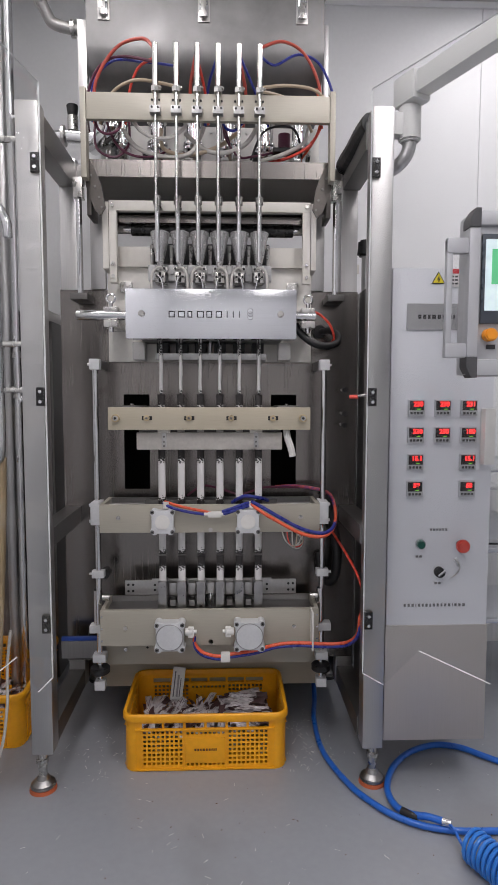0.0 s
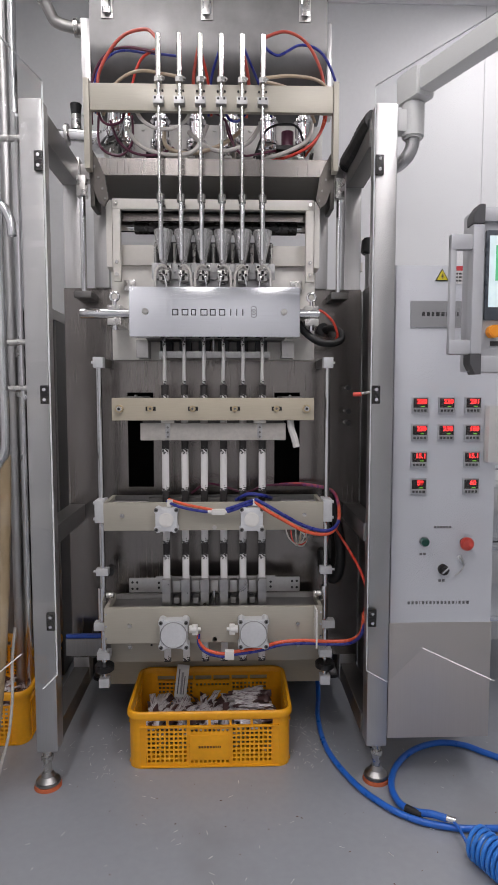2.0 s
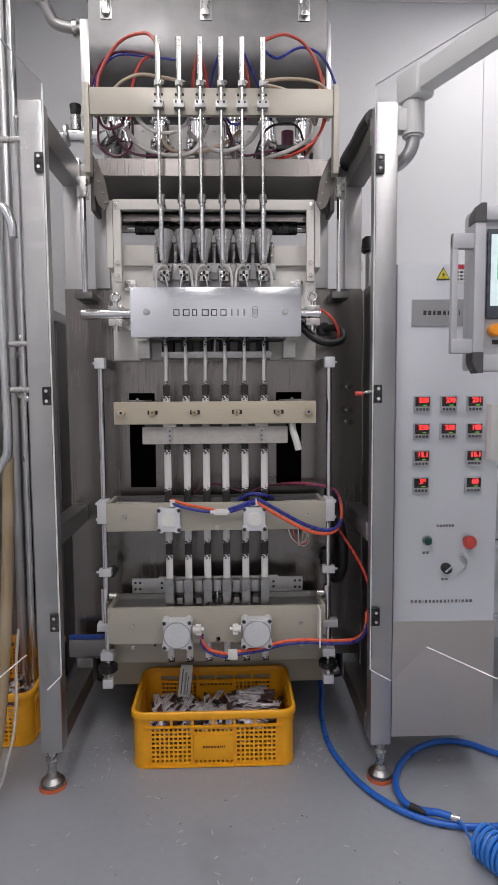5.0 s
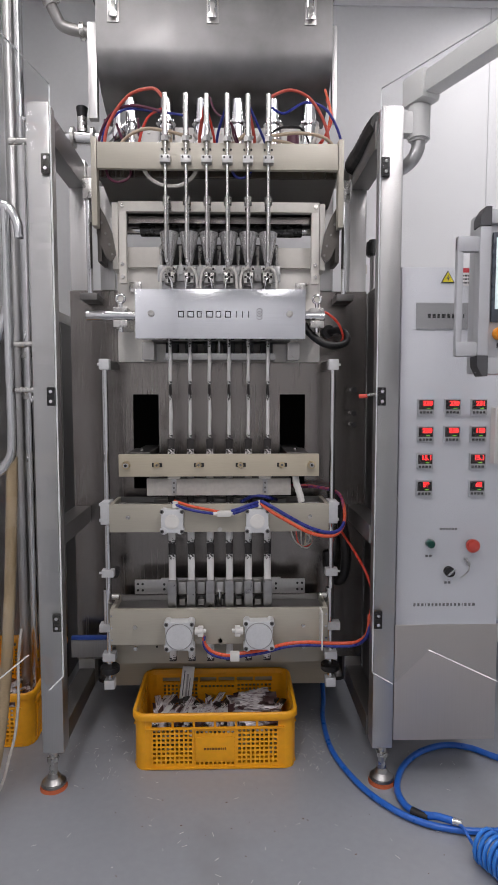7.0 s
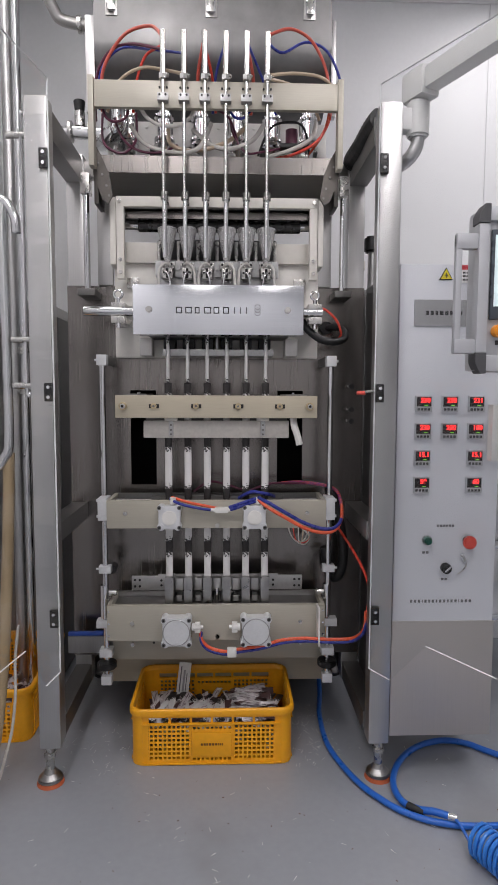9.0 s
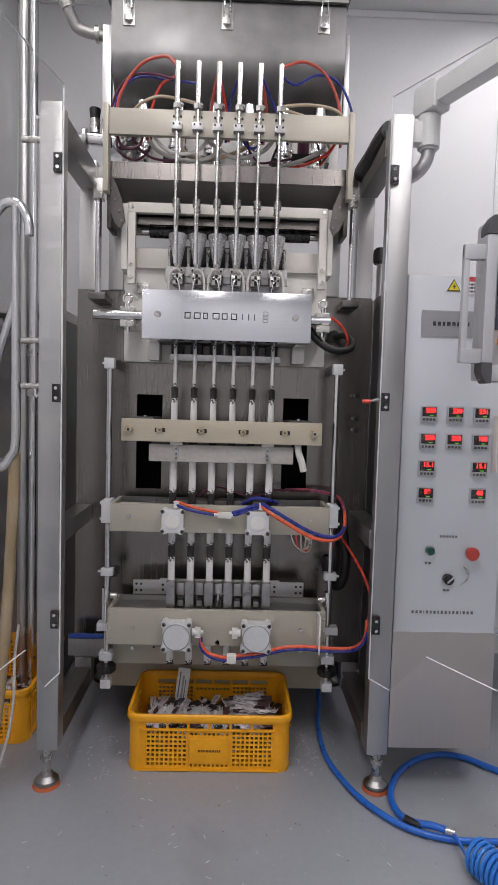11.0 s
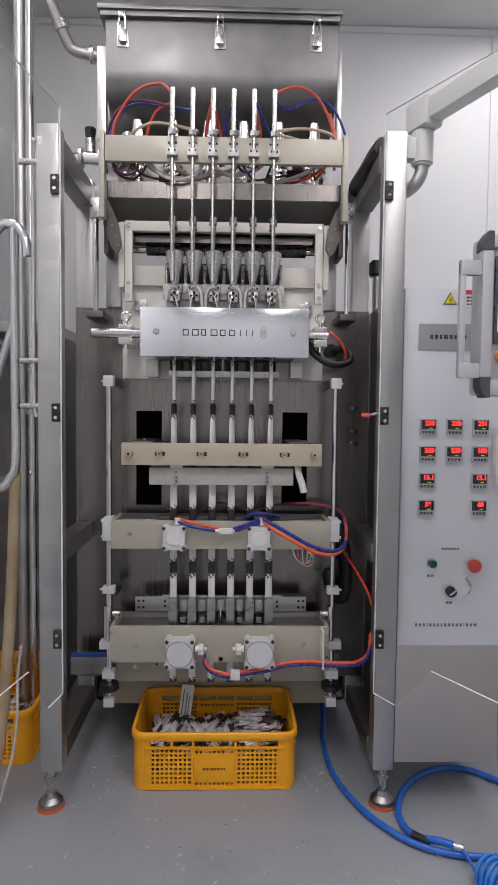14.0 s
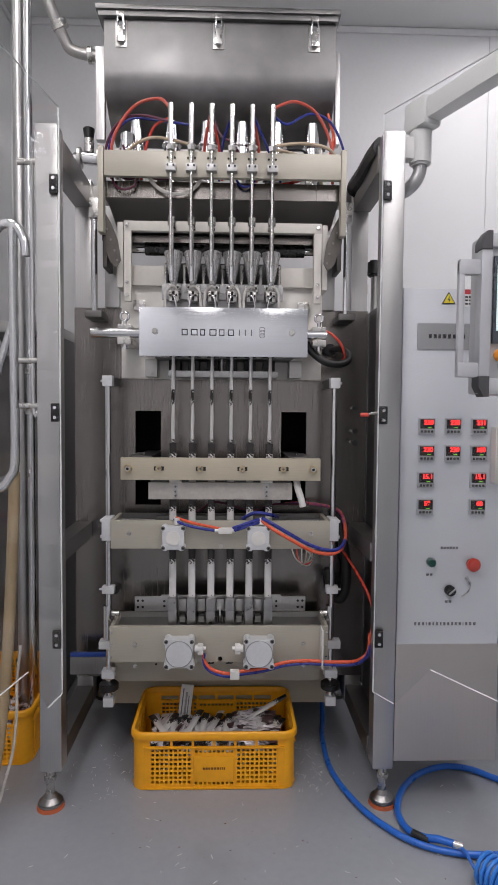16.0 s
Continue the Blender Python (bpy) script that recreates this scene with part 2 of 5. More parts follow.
def tube(bm, pts, r, seg=10, n=8, ribs=0.0):
    path = smooth_path(pts, n)
    prev, rings = None, []
    for i, p in enumerate(path):
        d = (path[min(i + 1, len(path) - 1)] - path[max(i - 1, 0)]).normalized()
        side = (prev - d * prev.dot(d)).normalized() if prev else d.orthogonal().normalized()
        prev = side
        up = d.cross(side)
        rr = r * (1 + (ribs if i % 2 else 0))
        rings.append([bm.verts.new(p + rr * (math.cos(a) * side + math.sin(a) * up)) for a in (2 * math.pi * k / seg for k in range(seg))])
    for a, b in zip(rings, rings[1:]):
        for k in range(seg):
            bm.faces.new((a[k], a[(k + 1) % seg], b[(k + 1) % seg], b[k]))
    bm.faces.new(rings[0][::-1]), bm.faces.new(rings[-1])
    return bm


def mesh_of(name, bm, mat, soft=True):
    bmesh.ops.recalc_face_normals(bm, faces=bm.faces)
    me = bpy.data.meshes.new(name)
    bm.to_mesh(me)
    bm.free()
    me.materials.append(mat)
    if soft:
        me.shade_smooth()
        me.set_sharp_from_angle(angle=radians(35))
    return me


def part(name, bm, mat, parent=None, label=""):
    ob = new(name, mesh_of(name, bm, mat))
    ob.parent = parent
    return tagged(ob, label)


def thing(name, label, category, group="", at=(0, 0, 0)):
    ob = new(name)
    ob.empty_display_size = 0.05
    ob.location = at
    return tagged(ob, label, category, group)


def one(fn, *a, **k):
    return fn(bmesh.new(), *a, **k)


def struct(name, bm, mat, label="", category=""):
    ob = new(name, mesh_of(name, bm, mat))
    return tagged(ob, label, category, kind="structure")


def lettering(text, size, x, y, z, mat, name, parent, bold=0.0):
    cu = bpy.data.curves.new(name, "FONT")
    cu.body, cu.size, cu.align_x, cu.align_y, cu.extrude, cu.offset = text, size, "CENTER", "CENTER", 0.0004, bold
    tmp = new(name, cu)
    me = bpy.data.meshes.new_from_object(tmp.evaluated_get(bpy.context.evaluated_depsgraph_get()))
    bpy.data.objects.remove(tmp)
    me.transform(pose(x, y, z, 90))
    me.materials.clear()
    me.materials.append(mat)
    ob = new(name, me)
    ob.parent = parent
    return ob


def bars(bm, x0, x1, z0, z1, y, widths, gap=0.3, dep=0.0012):
    """A row of plain upright bars for a line of writing."""
    total = sum(widths) + gap * (len(widths) - 1)
    k, x = (x1 - x0) / total, x0
    for w in widths:
        box(bm, x, x + w * k, y - dep, y, z0, z1)
        x += (w + gap) * k
    return bm


# ---- the room ----
X0, X1, Y0, Y1 = -0.92, 3.4, -4.4, 1.12
struct("floor", one(box, X0 - 0.1, X1 + 0.1, Y0 - 0.1, Y1 + 0.1, -0.1, 0.0), FLOOR, "grey glossy epoxy clean room floor with scuffs", "floor")
struct("wall_north", one(box, X0 - 0.1, X1 + 0.1, Y1, Y1 + 0.1, 0, ROOM_H), WALL, "white smooth clean room wall panel", "wall")
struct("wall_west", one(box, X0 - 0.1, X0, Y0, Y1, 0, ROOM_H), WALL, "white smooth clean room wall panel", "wall")
# east and south walls are unseen, added to close the room for bounce and reflections
struct("wall_east", one(box, X1, X1 + 0.1, Y0, Y1, 0, ROOM_H), WALL, "white smooth clean room wall panel", "wall")
struct("wall_south", one(box, X0 - 0.1, X1 + 0.1, Y0 - 0.1, Y0, 0, ROOM_H), WALL, "white smooth clean room wall panel", "wall")
struct("ceiling", one(box, X0 - 0.1, X1 + 0.1, Y0 - 0.1, Y1 + 0.1, ROOM_H, ROOM_H + 0.1), CEILING, "white panelled clean room ceiling", "ceiling")
bm = bmesh.new()
box(bm, X0, X1, Y1 - 0.012, Y1, ROOM_H - 0.03, ROOM_H - 0.002, 0.004)
box(bm, X0, X0 + 0.012, Y0, Y1 - 0.012, ROOM_H - 0.03, ROOM_H - 0.002, 0.004)
struct("trim", bm, WALL, "white cove strip along the ceiling", "trim")
bm = bmesh.new()
for jx in (0.09, 1.27, 2.45):
    box(bm, jx, jx + 0.003, Y1 - 0.003, Y1, 0, ROOM_H - 0.03)
struct("wall_joint", bm, JOINT, "thin grey joint between wall panels", "wall joint")
# a housing for each of the added lamps, out of view
for lx, ly, lw in LAMPS:
    lt = thing("unseen_ceiling_lamp", "unseen white flat ceiling lamp panel with a diffuser, added for light", "lamp", "ceiling lamps", (lx, ly, ROOM_H))
    bm = bmesh.new()
    box(bm, -0.16, -0.14, -0.6, 0.6, -0.03, 0), box(bm, 0.14, 0.16, -0.6, 0.6, -0.03, 0)
    box(bm, -0.14, 0.14, -0.6, -0.58, -0.03, 0), box(bm, -0.14, 0.14, 0.58, 0.6, -0.03, 0)
    part("frame", bm, PLASTIC_W, lt)
    part("diffuser", one(box, -0.14, 0.14, -0.58, 0.58, -0.02, -0.004), LAMP_FACE, lt)

# ---- the packing machine ----
LANES = [-0.100 + 0.0632 * i for i in range(6)]
def prism(pts, y0, y1):
    bm = bmesh.new()
    f, k = ([bm.verts.new((x, y, z)) for x, z in pts] for y in (y0, y1))
    bm.faces.new(f), bm.faces.new(k[::-1])
    for j in range(len(pts)):
        bm.faces.new((f[j], k[j], k[(j + 1) % len(pts)], f[(j + 1) % len(pts)]))
    return bm


machine = thing("packing_machine", "stainless steel six-lane stick packing machine standing on levelling feet", "machine")

for x0, x1 in ((-0.462, -0.399), (0.517, 0.579)):
    part("front_post", one(box, x0, x1, 0.0, 0.06, 0.144, 2.0, 0.006), STEEL_V, machine)
for x0, x1 in ((-0.456, -0.399), (0.509, 0.567)):
    part("rear_post", one(box, x0, x1, 0.41, 0.47, 0.15, 2.0, 0.005), STEEL_V, machine)
# side beams and rails carry the frame's inner shade in their steel tone
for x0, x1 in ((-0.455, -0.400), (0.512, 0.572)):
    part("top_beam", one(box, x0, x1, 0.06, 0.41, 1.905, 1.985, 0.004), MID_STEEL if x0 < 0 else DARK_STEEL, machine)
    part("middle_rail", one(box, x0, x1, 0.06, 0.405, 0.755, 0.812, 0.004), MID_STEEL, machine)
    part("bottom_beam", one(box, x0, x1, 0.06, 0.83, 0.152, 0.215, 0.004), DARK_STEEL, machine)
part("rear_beam", one(box, -0.399, 0.509, 0.43, 0.47, 1.93, 1.985, 0.004), STEEL, machine)
for fx, fy in ((-0.450, 0.062), (0.563, 0.062), (-0.43, 0.78), (0.54, 0.78)):
    foot = part("levelling_foot", one(rod, (fx, fy, 0.03), (fx, fy, 0.153), 0.013), BOLT, machine)
    bm = bmesh.new()
    rod(bm, (fx, fy, 0.011), (fx, fy, 0.022), 0.039, 0.037, 28, 0.003)
    rod(bm, (fx, fy, 0.022), (fx, fy, 0.034), 0.035, 0.022, 28)
    rod(bm, (fx, fy, 0.034), (fx, fy, 0.047), 0.021, 0.015, 20)
    # rear feet and pads are coloured darker for the shade under the machine
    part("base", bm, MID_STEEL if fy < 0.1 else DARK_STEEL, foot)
    part("nut", one(rod, (fx, fy, 0.085), (fx, fy, 0.098), 0.019, seg=6), BOLT, foot)
    part("pad", one(rod, (fx, fy, 0.0), (fx, fy, 0.011), 0.041, 0.039, 28), ORANGE_PAD if fy < 0.1 else BLACK, foot)

# back plate with two tall slots; the case behind is near black to give the slots' shade
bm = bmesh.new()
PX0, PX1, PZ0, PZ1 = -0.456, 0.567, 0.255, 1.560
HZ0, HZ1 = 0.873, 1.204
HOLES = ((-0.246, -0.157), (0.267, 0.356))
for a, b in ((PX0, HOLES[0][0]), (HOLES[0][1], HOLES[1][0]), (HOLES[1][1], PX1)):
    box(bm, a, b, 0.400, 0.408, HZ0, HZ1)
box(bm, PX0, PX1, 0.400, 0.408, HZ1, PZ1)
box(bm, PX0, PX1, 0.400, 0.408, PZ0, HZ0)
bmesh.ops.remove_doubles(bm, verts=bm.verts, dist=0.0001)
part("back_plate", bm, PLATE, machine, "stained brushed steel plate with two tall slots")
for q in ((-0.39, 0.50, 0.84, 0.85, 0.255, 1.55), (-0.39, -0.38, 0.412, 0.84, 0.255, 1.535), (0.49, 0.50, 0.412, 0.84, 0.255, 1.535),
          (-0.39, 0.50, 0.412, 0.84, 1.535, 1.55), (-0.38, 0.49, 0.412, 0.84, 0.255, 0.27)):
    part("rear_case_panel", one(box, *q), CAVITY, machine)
# added panels that keep light from behind off the floor under the machine
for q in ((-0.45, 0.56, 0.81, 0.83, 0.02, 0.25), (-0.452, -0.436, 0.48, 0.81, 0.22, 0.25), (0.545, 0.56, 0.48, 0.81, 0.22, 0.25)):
    part("shade_skirt", one(box, *q), DARK_STEEL, machine)
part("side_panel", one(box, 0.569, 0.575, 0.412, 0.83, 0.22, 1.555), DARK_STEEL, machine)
part("lower_apron", one(box, -0.37, 0.455, 0.474, 0.488, 0.118, 0.252, 0.003), IVORY, machine)

# cream carrier plate and the frame above it
plate = part("carrier_plate", one(box, -0.289, 0.402, 0.372, 0.40, 1.315, 1.630, 0.003), CREAM, machine, "cream painted carrier plate")
for x0, x1 in ((-0.251, -0.135), (0.249, 0.371)):
    part("side_strip", one(box, x0, x1, 0.350, 0.371, 1.629, 1.695, 0.002), FRAME, plate)
for x in (-0.225, 0.335):
    bm = one(box, x - 0.02, x + 0.02, 0.350, 0.372, 1.545, 1.58, 0.003)
    rod(bm, (x, 0.343, 1.562), (x, 0.35, 1.562), 0.007, seg=6)
    part("lug", bm, BOLT, plate)
bm = bmesh.new()
box(bm, -0.266, -0.242, 0.285, 0.31, 1.565, 1.793, 0.002), box(bm, 0.360, 0.385, 0.285, 0.31, 1.565, 1.793, 0.002)
box(bm, -0.266, 0.385, 0.285, 0.31, 1.793, 1.825, 0.002)
frm = part("roller_frame", bm, FRAME, machine)
for x0, x1 in ((-0.288, -0.268), (0.387, 0.405)):
    part("side_cheek", one(box, x0, x1, 0.29, 0.40, 1.61, 1.822, 0.003), FRAME, frm)
for x in (-0.254, 0.3725):
    for z in (1.585, 1.625, 1.81):
        part("bolt", one(rod, (x, 0.278, z), (x, 0.285, z), 0.0065, seg=6), BOLT, frm)
part("guide_roller", one(rod, (-0.208, 0.38, 1.757), (0.338, 0.38, 1.757), 0.0205, bevel=0.002, seg=24), BLACK_GLOSS, machine, "black rubber guide roller")
for a, b in ((-0.256, -0.208), (0.338, 0.372)):
    part("roller_journal", one(rod, (a, 0.38, 1.757), (b, 0.38, 1.757), 0.0135), CHROME, machine)
part("upper_guide_bar", one(rod, (-0.26, 0.385, 1.795), (0.38, 0.385, 1.795), 0.006), CHROME, machine)
part("upper_guide_strip", one(box, -0.242, 0.360, 0.33, 0.345, 1.768, 1.792), PLATE, machine)
# black strip added where there is only the shaded gap behind the collars
part("collar_gap_shade", one(box, -0.138, 0.254, 0.349, 0.368, 1.640, 1.705, 0.002), BLACK, machine, "black strip standing in for the shaded gap behind the collars")

# six forming collars, sleeves and small tubes
for i, x in enumerate(LANES):
    bm = bmesh.new()
    rows = 7
    ring = []
    for k in range(rows):
        t = k / (rows - 1)
        z = 1.715 - 0.105 * t
        w = 0.0225 * (1 - t) + 0.0085
        d = 0.024 * (1 - t) + 0.010
        ring.append([bm.verts.new((x + w * math.sin(a), 0.262 - d * abs(math.cos(a)) ** 0.8 * (1 if math.cos(a) > 0 else -0.5),
                                   z + (0.004 * math.cos(a) * (1 - t) if math.cos(a) > 0 else 0))) for a in (2 * math.pi * j / 24 for j in range(24))])
    for a, b in zip(ring, ring[1:]):
        for j in range(24):
            bm.faces.new((a[j], a[(j + 1) % 24], b[(j + 1) % 24], b[j]))
    bmesh.ops.solidify(bm, geom=bm.faces[:], thickness=0.0015)
    collar = part("forming_collar", bm, COLLAR, machine, "shiny film forming collar")
    bm = one(box, x - 0.021, x + 0.021, 0.262, 0.305, 1.594, 1.612, 0.003)
    box(bm, x - 0.016, x + 0.016, 0.25, 0.31, 1.560, 1.594, 0.003)
    for s in (-1, 1):
        rod(bm, (x + s * 0.014, 0.245, 1.603), (x + s * 0.014, 0.262, 1.603), 0.006, seg=8)
        rod(bm, (x + s * 0.010, 0.24, 1.577), (x + s * 0.010, 0.25, 1.577), 0.005, seg=6)
    part("clamp_block", bm, BOLT, collar)
    for s in (-1, 1):
        part("clamp_screw", one(rod, (x + s * 0.014, 0.2425, 1.603), (x + s * 0.014, 0.2455, 1.603), 0.0040, seg=6), BLACK, collar)
        part("clamp_screw", one(rod, (x + s * 0.010, 0.2375, 1.577), (x + s * 0.010, 0.2405, 1.577), 0.0034, seg=6), BLACK, collar)
    part("clamp_gap", one(box, x - 0.004, x + 0.004, 0.2485, 0.2505, 1.562, 1.592), BLACK, collar)
    part("filler_sleeve", one(rod, (x - 0.002, 0.205, 1.615), (x - 0.002, 0.205, 1.795), 0.0072), CHROME, machine)
    bm = one(rod, (x - 0.002, 0.205, 1.790), (x - 0.002, 0.205, 1.813), 0.0125)
    box(bm, x - 0.010, x + 0.006, 0.205, 0.287, 1.795, 1.810)
    part("sleeve_collar", bm, BOLT, machine)
    s = 1 if i % 2 else -1
    part("small_hose", one(tube, [(x - 0.012 * s, 0.25, 1.60), (x + 0.004 * s, 0.232, 1.605), (x + 0.022 * s, 0.228, 1.585), (x + 0.026 * s, 0.235, 1.54), (x + 0.026 * s, 0.24, 1.50)], 0.0045, 8, 5), CLEAR_TUBE, machine)
    part("thin_hose", one(tube, [(x + 0.01 * s, 0.245, 1.58), (x - 0.005 * s, 0.23, 1.57), (x - 0.012 * s, 0.235, 1.53), (x - 0.012 * s, 0.24, 1.50)], 0.0033, 8, 5), CHROME, machine)
part("sensor_strip", one(box, -0.135, 0.25, 0.322, 0.345, 1.53, 1.60, 0.003), FINGER, machine)
for i in range(7):
    x = LANES[0] - 0.0316 + 0.0632 * i
    bm = one(box, x - 0.012, x + 0.012, 0.30, 0.322, 1.575, 1.625, 0.002)
    rod(bm, (x, 0.292, 1.60), (x, 0.30, 1.60), 0.006, seg=8)
    part("spacer_block", bm, FINGER, machine)
    part("spacer_pin", one(rod, (x, 0.31, 1.625), (x, 0.31, 1.69), 0.006), BOLT, machine)

# sealing unit behind the steel cover
cover = part("front_cover", one(box, -0.202, 0.331, 0.188, 0.245, 1.377, 1.531, 0.0035), COVER, machine, "bright brushed steel cover with a dark printed logo")
for k, gw in enumerate((0.019, 0.021, 0.015, 0.022, 0.018, 0.019)):
    gx = -0.068 + 0.0292 * k
    bm = bmesh.new()
    for q in ((gx, gx + 0.003, 1.4425, 1.4625), (gx + gw - 0.003, gx + gw, 1.4425, 1.4625), (gx + 0.003, gx + gw - 0.003, 1.4595, 1.4625), (gx + 0.003, gx + gw - 0.003, 1.4425, 1.4455)):
        box(bm, q[0], q[1], 0.1873, 0.1885, q[2], q[3])
    part("printed_mark", bm, INK, cover, "dark printed outline")
for k in range(3):
    part("printed_bar", one(box, 0.112 + 0.019 * k, 0.1155 + 0.019 * k, 0.1873, 0.1885, 1.4425, 1.4625), GREY_INK, cover)
bm = bmesh.new()
for k in range(3):
    tube(bm, [(0.186 + 0.0085 * math.sin(q), 0.1882, 1.4445 + 0.0095 * k + 0.0075 * math.cos(q)) for q in (2 * math.pi * j / 14 for j in range(15))], 0.0009, 5, 1)
part("printed_mark", bm, GREY_INK, cover)
for x in (-0.152, 0.281):
    part("screw", one(rod, (x, 0.181, 1.454), (x, 0.189, 1.454), 0.010, seg=20, bevel=0.003), BOLT, cover)
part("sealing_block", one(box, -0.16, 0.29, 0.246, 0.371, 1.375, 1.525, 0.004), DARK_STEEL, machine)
part("cross_shaft", one(rod, (-0.360, 0.225, 1.452), (-0.203, 0.225, 1.452), 0.0155, bevel=0.002, seg=24), CHROME, machine)
part("cross_shaft", one(rod, (0.332, 0.225, 1.454), (0.396, 0.225, 1.454), 0.0145, bevel=0.002, seg=24), CHROME, machine)
for x in (-0.252, 0.371):
    bm = one(box, x - 0.022, x + 0.022, 0.212, 0.372, 1.462, 1.478, 0.003)
    box(bm, x - 0.022, x + 0.022, 0.212, 0.372, 1.415, 1.437, 0.003)
    br = part("shaft_bracket", bm, BOLT, machine)
    bm = one(rod, (x, 0.225, 1.478), (x, 0.225, 1.492), 0.006)
    tube(bm, [(x + 0.013 * math.sin(a), 0.225, 1.505 - 0.013 * math.cos(a)) for a in (2 * math.pi * k / 12 for k in range(13))], 0.0038, 8, 2)
    part("eye_bolt", bm, CHROME, br)
    part("lower_nut", one(rod, (x, 0.225, 1.40), (x, 0.225, 1.415), 0.008), CHROME, br)
for x0, x1 in ((-0.198, -0.158), (0.284, 0.325)):
    bm = one(box, x0, x1, 0.30, 0.371, 1.318, 1.376, 0.003)
    rod(bm, ((x0 + x1) / 2, 0.293, 1.333), ((x0 + x1) / 2, 0.30, 1.333), 0.007, seg=6)
    part("lower_bracket", bm, STEEL, machine)
holder = part("tube_holder", one(box, -0.118, 0.242, 0.262, 0.371, 1.316, 1.337, 0.002), FINGER, machine)
for i in range(6):
    x = LANES[i]
    part("heater_block", one(box, x - 0.019, x + 0.019, 0.30, 0.371, 1.3375, 1.374, 0.002), BLACK, holder)
part("centre_pin", one(rod, (0.058, 0.275, 1.337), (0.058, 0.275, 1.376), 0.005), FINGER, holder)
part("power_cable", one(tube, [(0.335, 0.26, 1.43), (0.352, 0.245, 1.40), (0.395, 0.24, 1.368), (0.44, 0.25, 1.362), (0.474, 0.27, 1.375), (0.478, 0.29, 1.40), (0.46, 0.32, 1.418), (0.44, 0.37, 1.42), (0.43, 0.405, 1.42)], 0.0115, 12, 10, 0.07), BLACK, machine, "thick black corrugated cable loop")
part("cable_gland", one(rod, (0.432, 0.37, 1.42), (0.432, 0.402, 1.42), 0.022), BLACK, machine)
part("red_wire", one(tube, [(0.385, 0.25, 1.47), (0.41, 0.24, 1.462), (0.445, 0.245, 1.43), (0.462, 0.26, 1.39), (0.455, 0.28, 1.372)], 0.004, 8), RED_TUBE, machine)

# two upright guide rods with their clamps
for x in (-0.311, 0.4295):
    rodp = part("guide_rod", one(rod, (x, 0.25, 0.235), (x, 0.25, 1.305), 0.0092, seg=20), CHROME, machine, "polished upright guide rod")
    bm = one(box, x - 0.016, x + 0.016, 0.233, 0.268, 1.283, 1.317, 0.002)
    rod(bm, (x - 0.024 * (1 if x < 0 else -1), 0.25, 1.30), (x, 0.25, 1.30), 0.004, seg=8)
    part("top_clamp", bm, CAST, rodp)
    part("clamp_arm", one(box, x - 0.007 + (0.01 if x < 0 else -0.01), x + 0.007 + (0.01 if x < 0 else -0.01), 0.268, 0.40, 1.286, 1.314), DARK_STEEL, rodp)
    bm = one(box, x - 0.02, x + 0.02, 0.236, 0.265, 0.602, 0.626, 0.002)
    rod(bm, (x - 0.03 * (1 if x < 0 else -1), 0.25, 0.614), (x, 0.25, 0.614), 0.004, seg=8)
    part("stop_collar", bm, CAST, rodp)
    part("rear_knob", one(rod, (x + 0.012, 0.29, 0.60), (x + 0.012, 0.33, 0.60), 0.016), BLACK, rodp)
    part("bushing", one(rod, (x - 0.004, 0.25, 0.445), (x - 0.004, 0.25, 0.560), 0.0135, seg=20), CHROME, rodp)
    s = -1 if x < 0 else 1
    part("carrier_block", one(box, x - 0.026 + 0.004 * s, x + 0.026 + 0.004 * s, 0.232, 0.27, 0.418, 0.443, 0.002), CAST, rodp)
    part("lower_clamp", one(box, x - 0.021, x + 0.021, 0.232, 0.27, 0.318, 0.344, 0.002), CAST, rodp)
    part("black_disc", one(rod, (x, 0.25, 0.276), (x, 0.25, 0.298), 0.032, bevel=0.003, seg=24), BLACK, rodp)
    part("end_block", one(box, x - 0.017, x + 0.017, 0.233, 0.267, 0.222, 0.252, 0.002), CAST, rodp)

# middle sealing station
mid = part("middle_station", one(box, -0.293, 0.411, 0.190, 0.208, 0.763, 0.853, 0.0025), IVORY_GREY, machine)
for x0, x1 in ((-0.293, -0.281), (0.399, 0.411)):
    part("side_plate", one(box, x0, x1, 0.208, 0.345, 0.785, 0.853), IVORY_GREY, mid)
# rear bar coloured darker than the station's frame for the shade inside it
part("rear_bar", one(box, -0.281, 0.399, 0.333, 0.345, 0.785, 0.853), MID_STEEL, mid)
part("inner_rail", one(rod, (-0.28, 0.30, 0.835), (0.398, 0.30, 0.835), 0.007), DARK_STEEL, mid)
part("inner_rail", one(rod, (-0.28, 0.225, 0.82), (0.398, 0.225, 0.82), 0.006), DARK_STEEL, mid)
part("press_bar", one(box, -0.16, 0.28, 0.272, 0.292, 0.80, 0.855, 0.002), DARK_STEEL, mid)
for s, x in ((-1, -0.308), (1, 0.426)):
    bm = one(box, x - 0.0145, x + 0.0145, 0.196, 0.268, 0.787, 0.859, 0.002)
    for z in (0.797, 0.849):
        rod(bm, (x + s * 0.0145, 0.215, z), (x + s * 0.022, 0.215, z), 0.005, seg=8)
    part("rod_clamp", bm, CAST, mid)
for x in (-0.233, 0.06, 0.349):
    part("screw", one(rod, (x, 0.186, 0.812 if x != 0.06 else 0.772), (x, 0.190, 0.812 if x != 0.06 else 0.772), 0.007, seg=12), BOLT, mid)


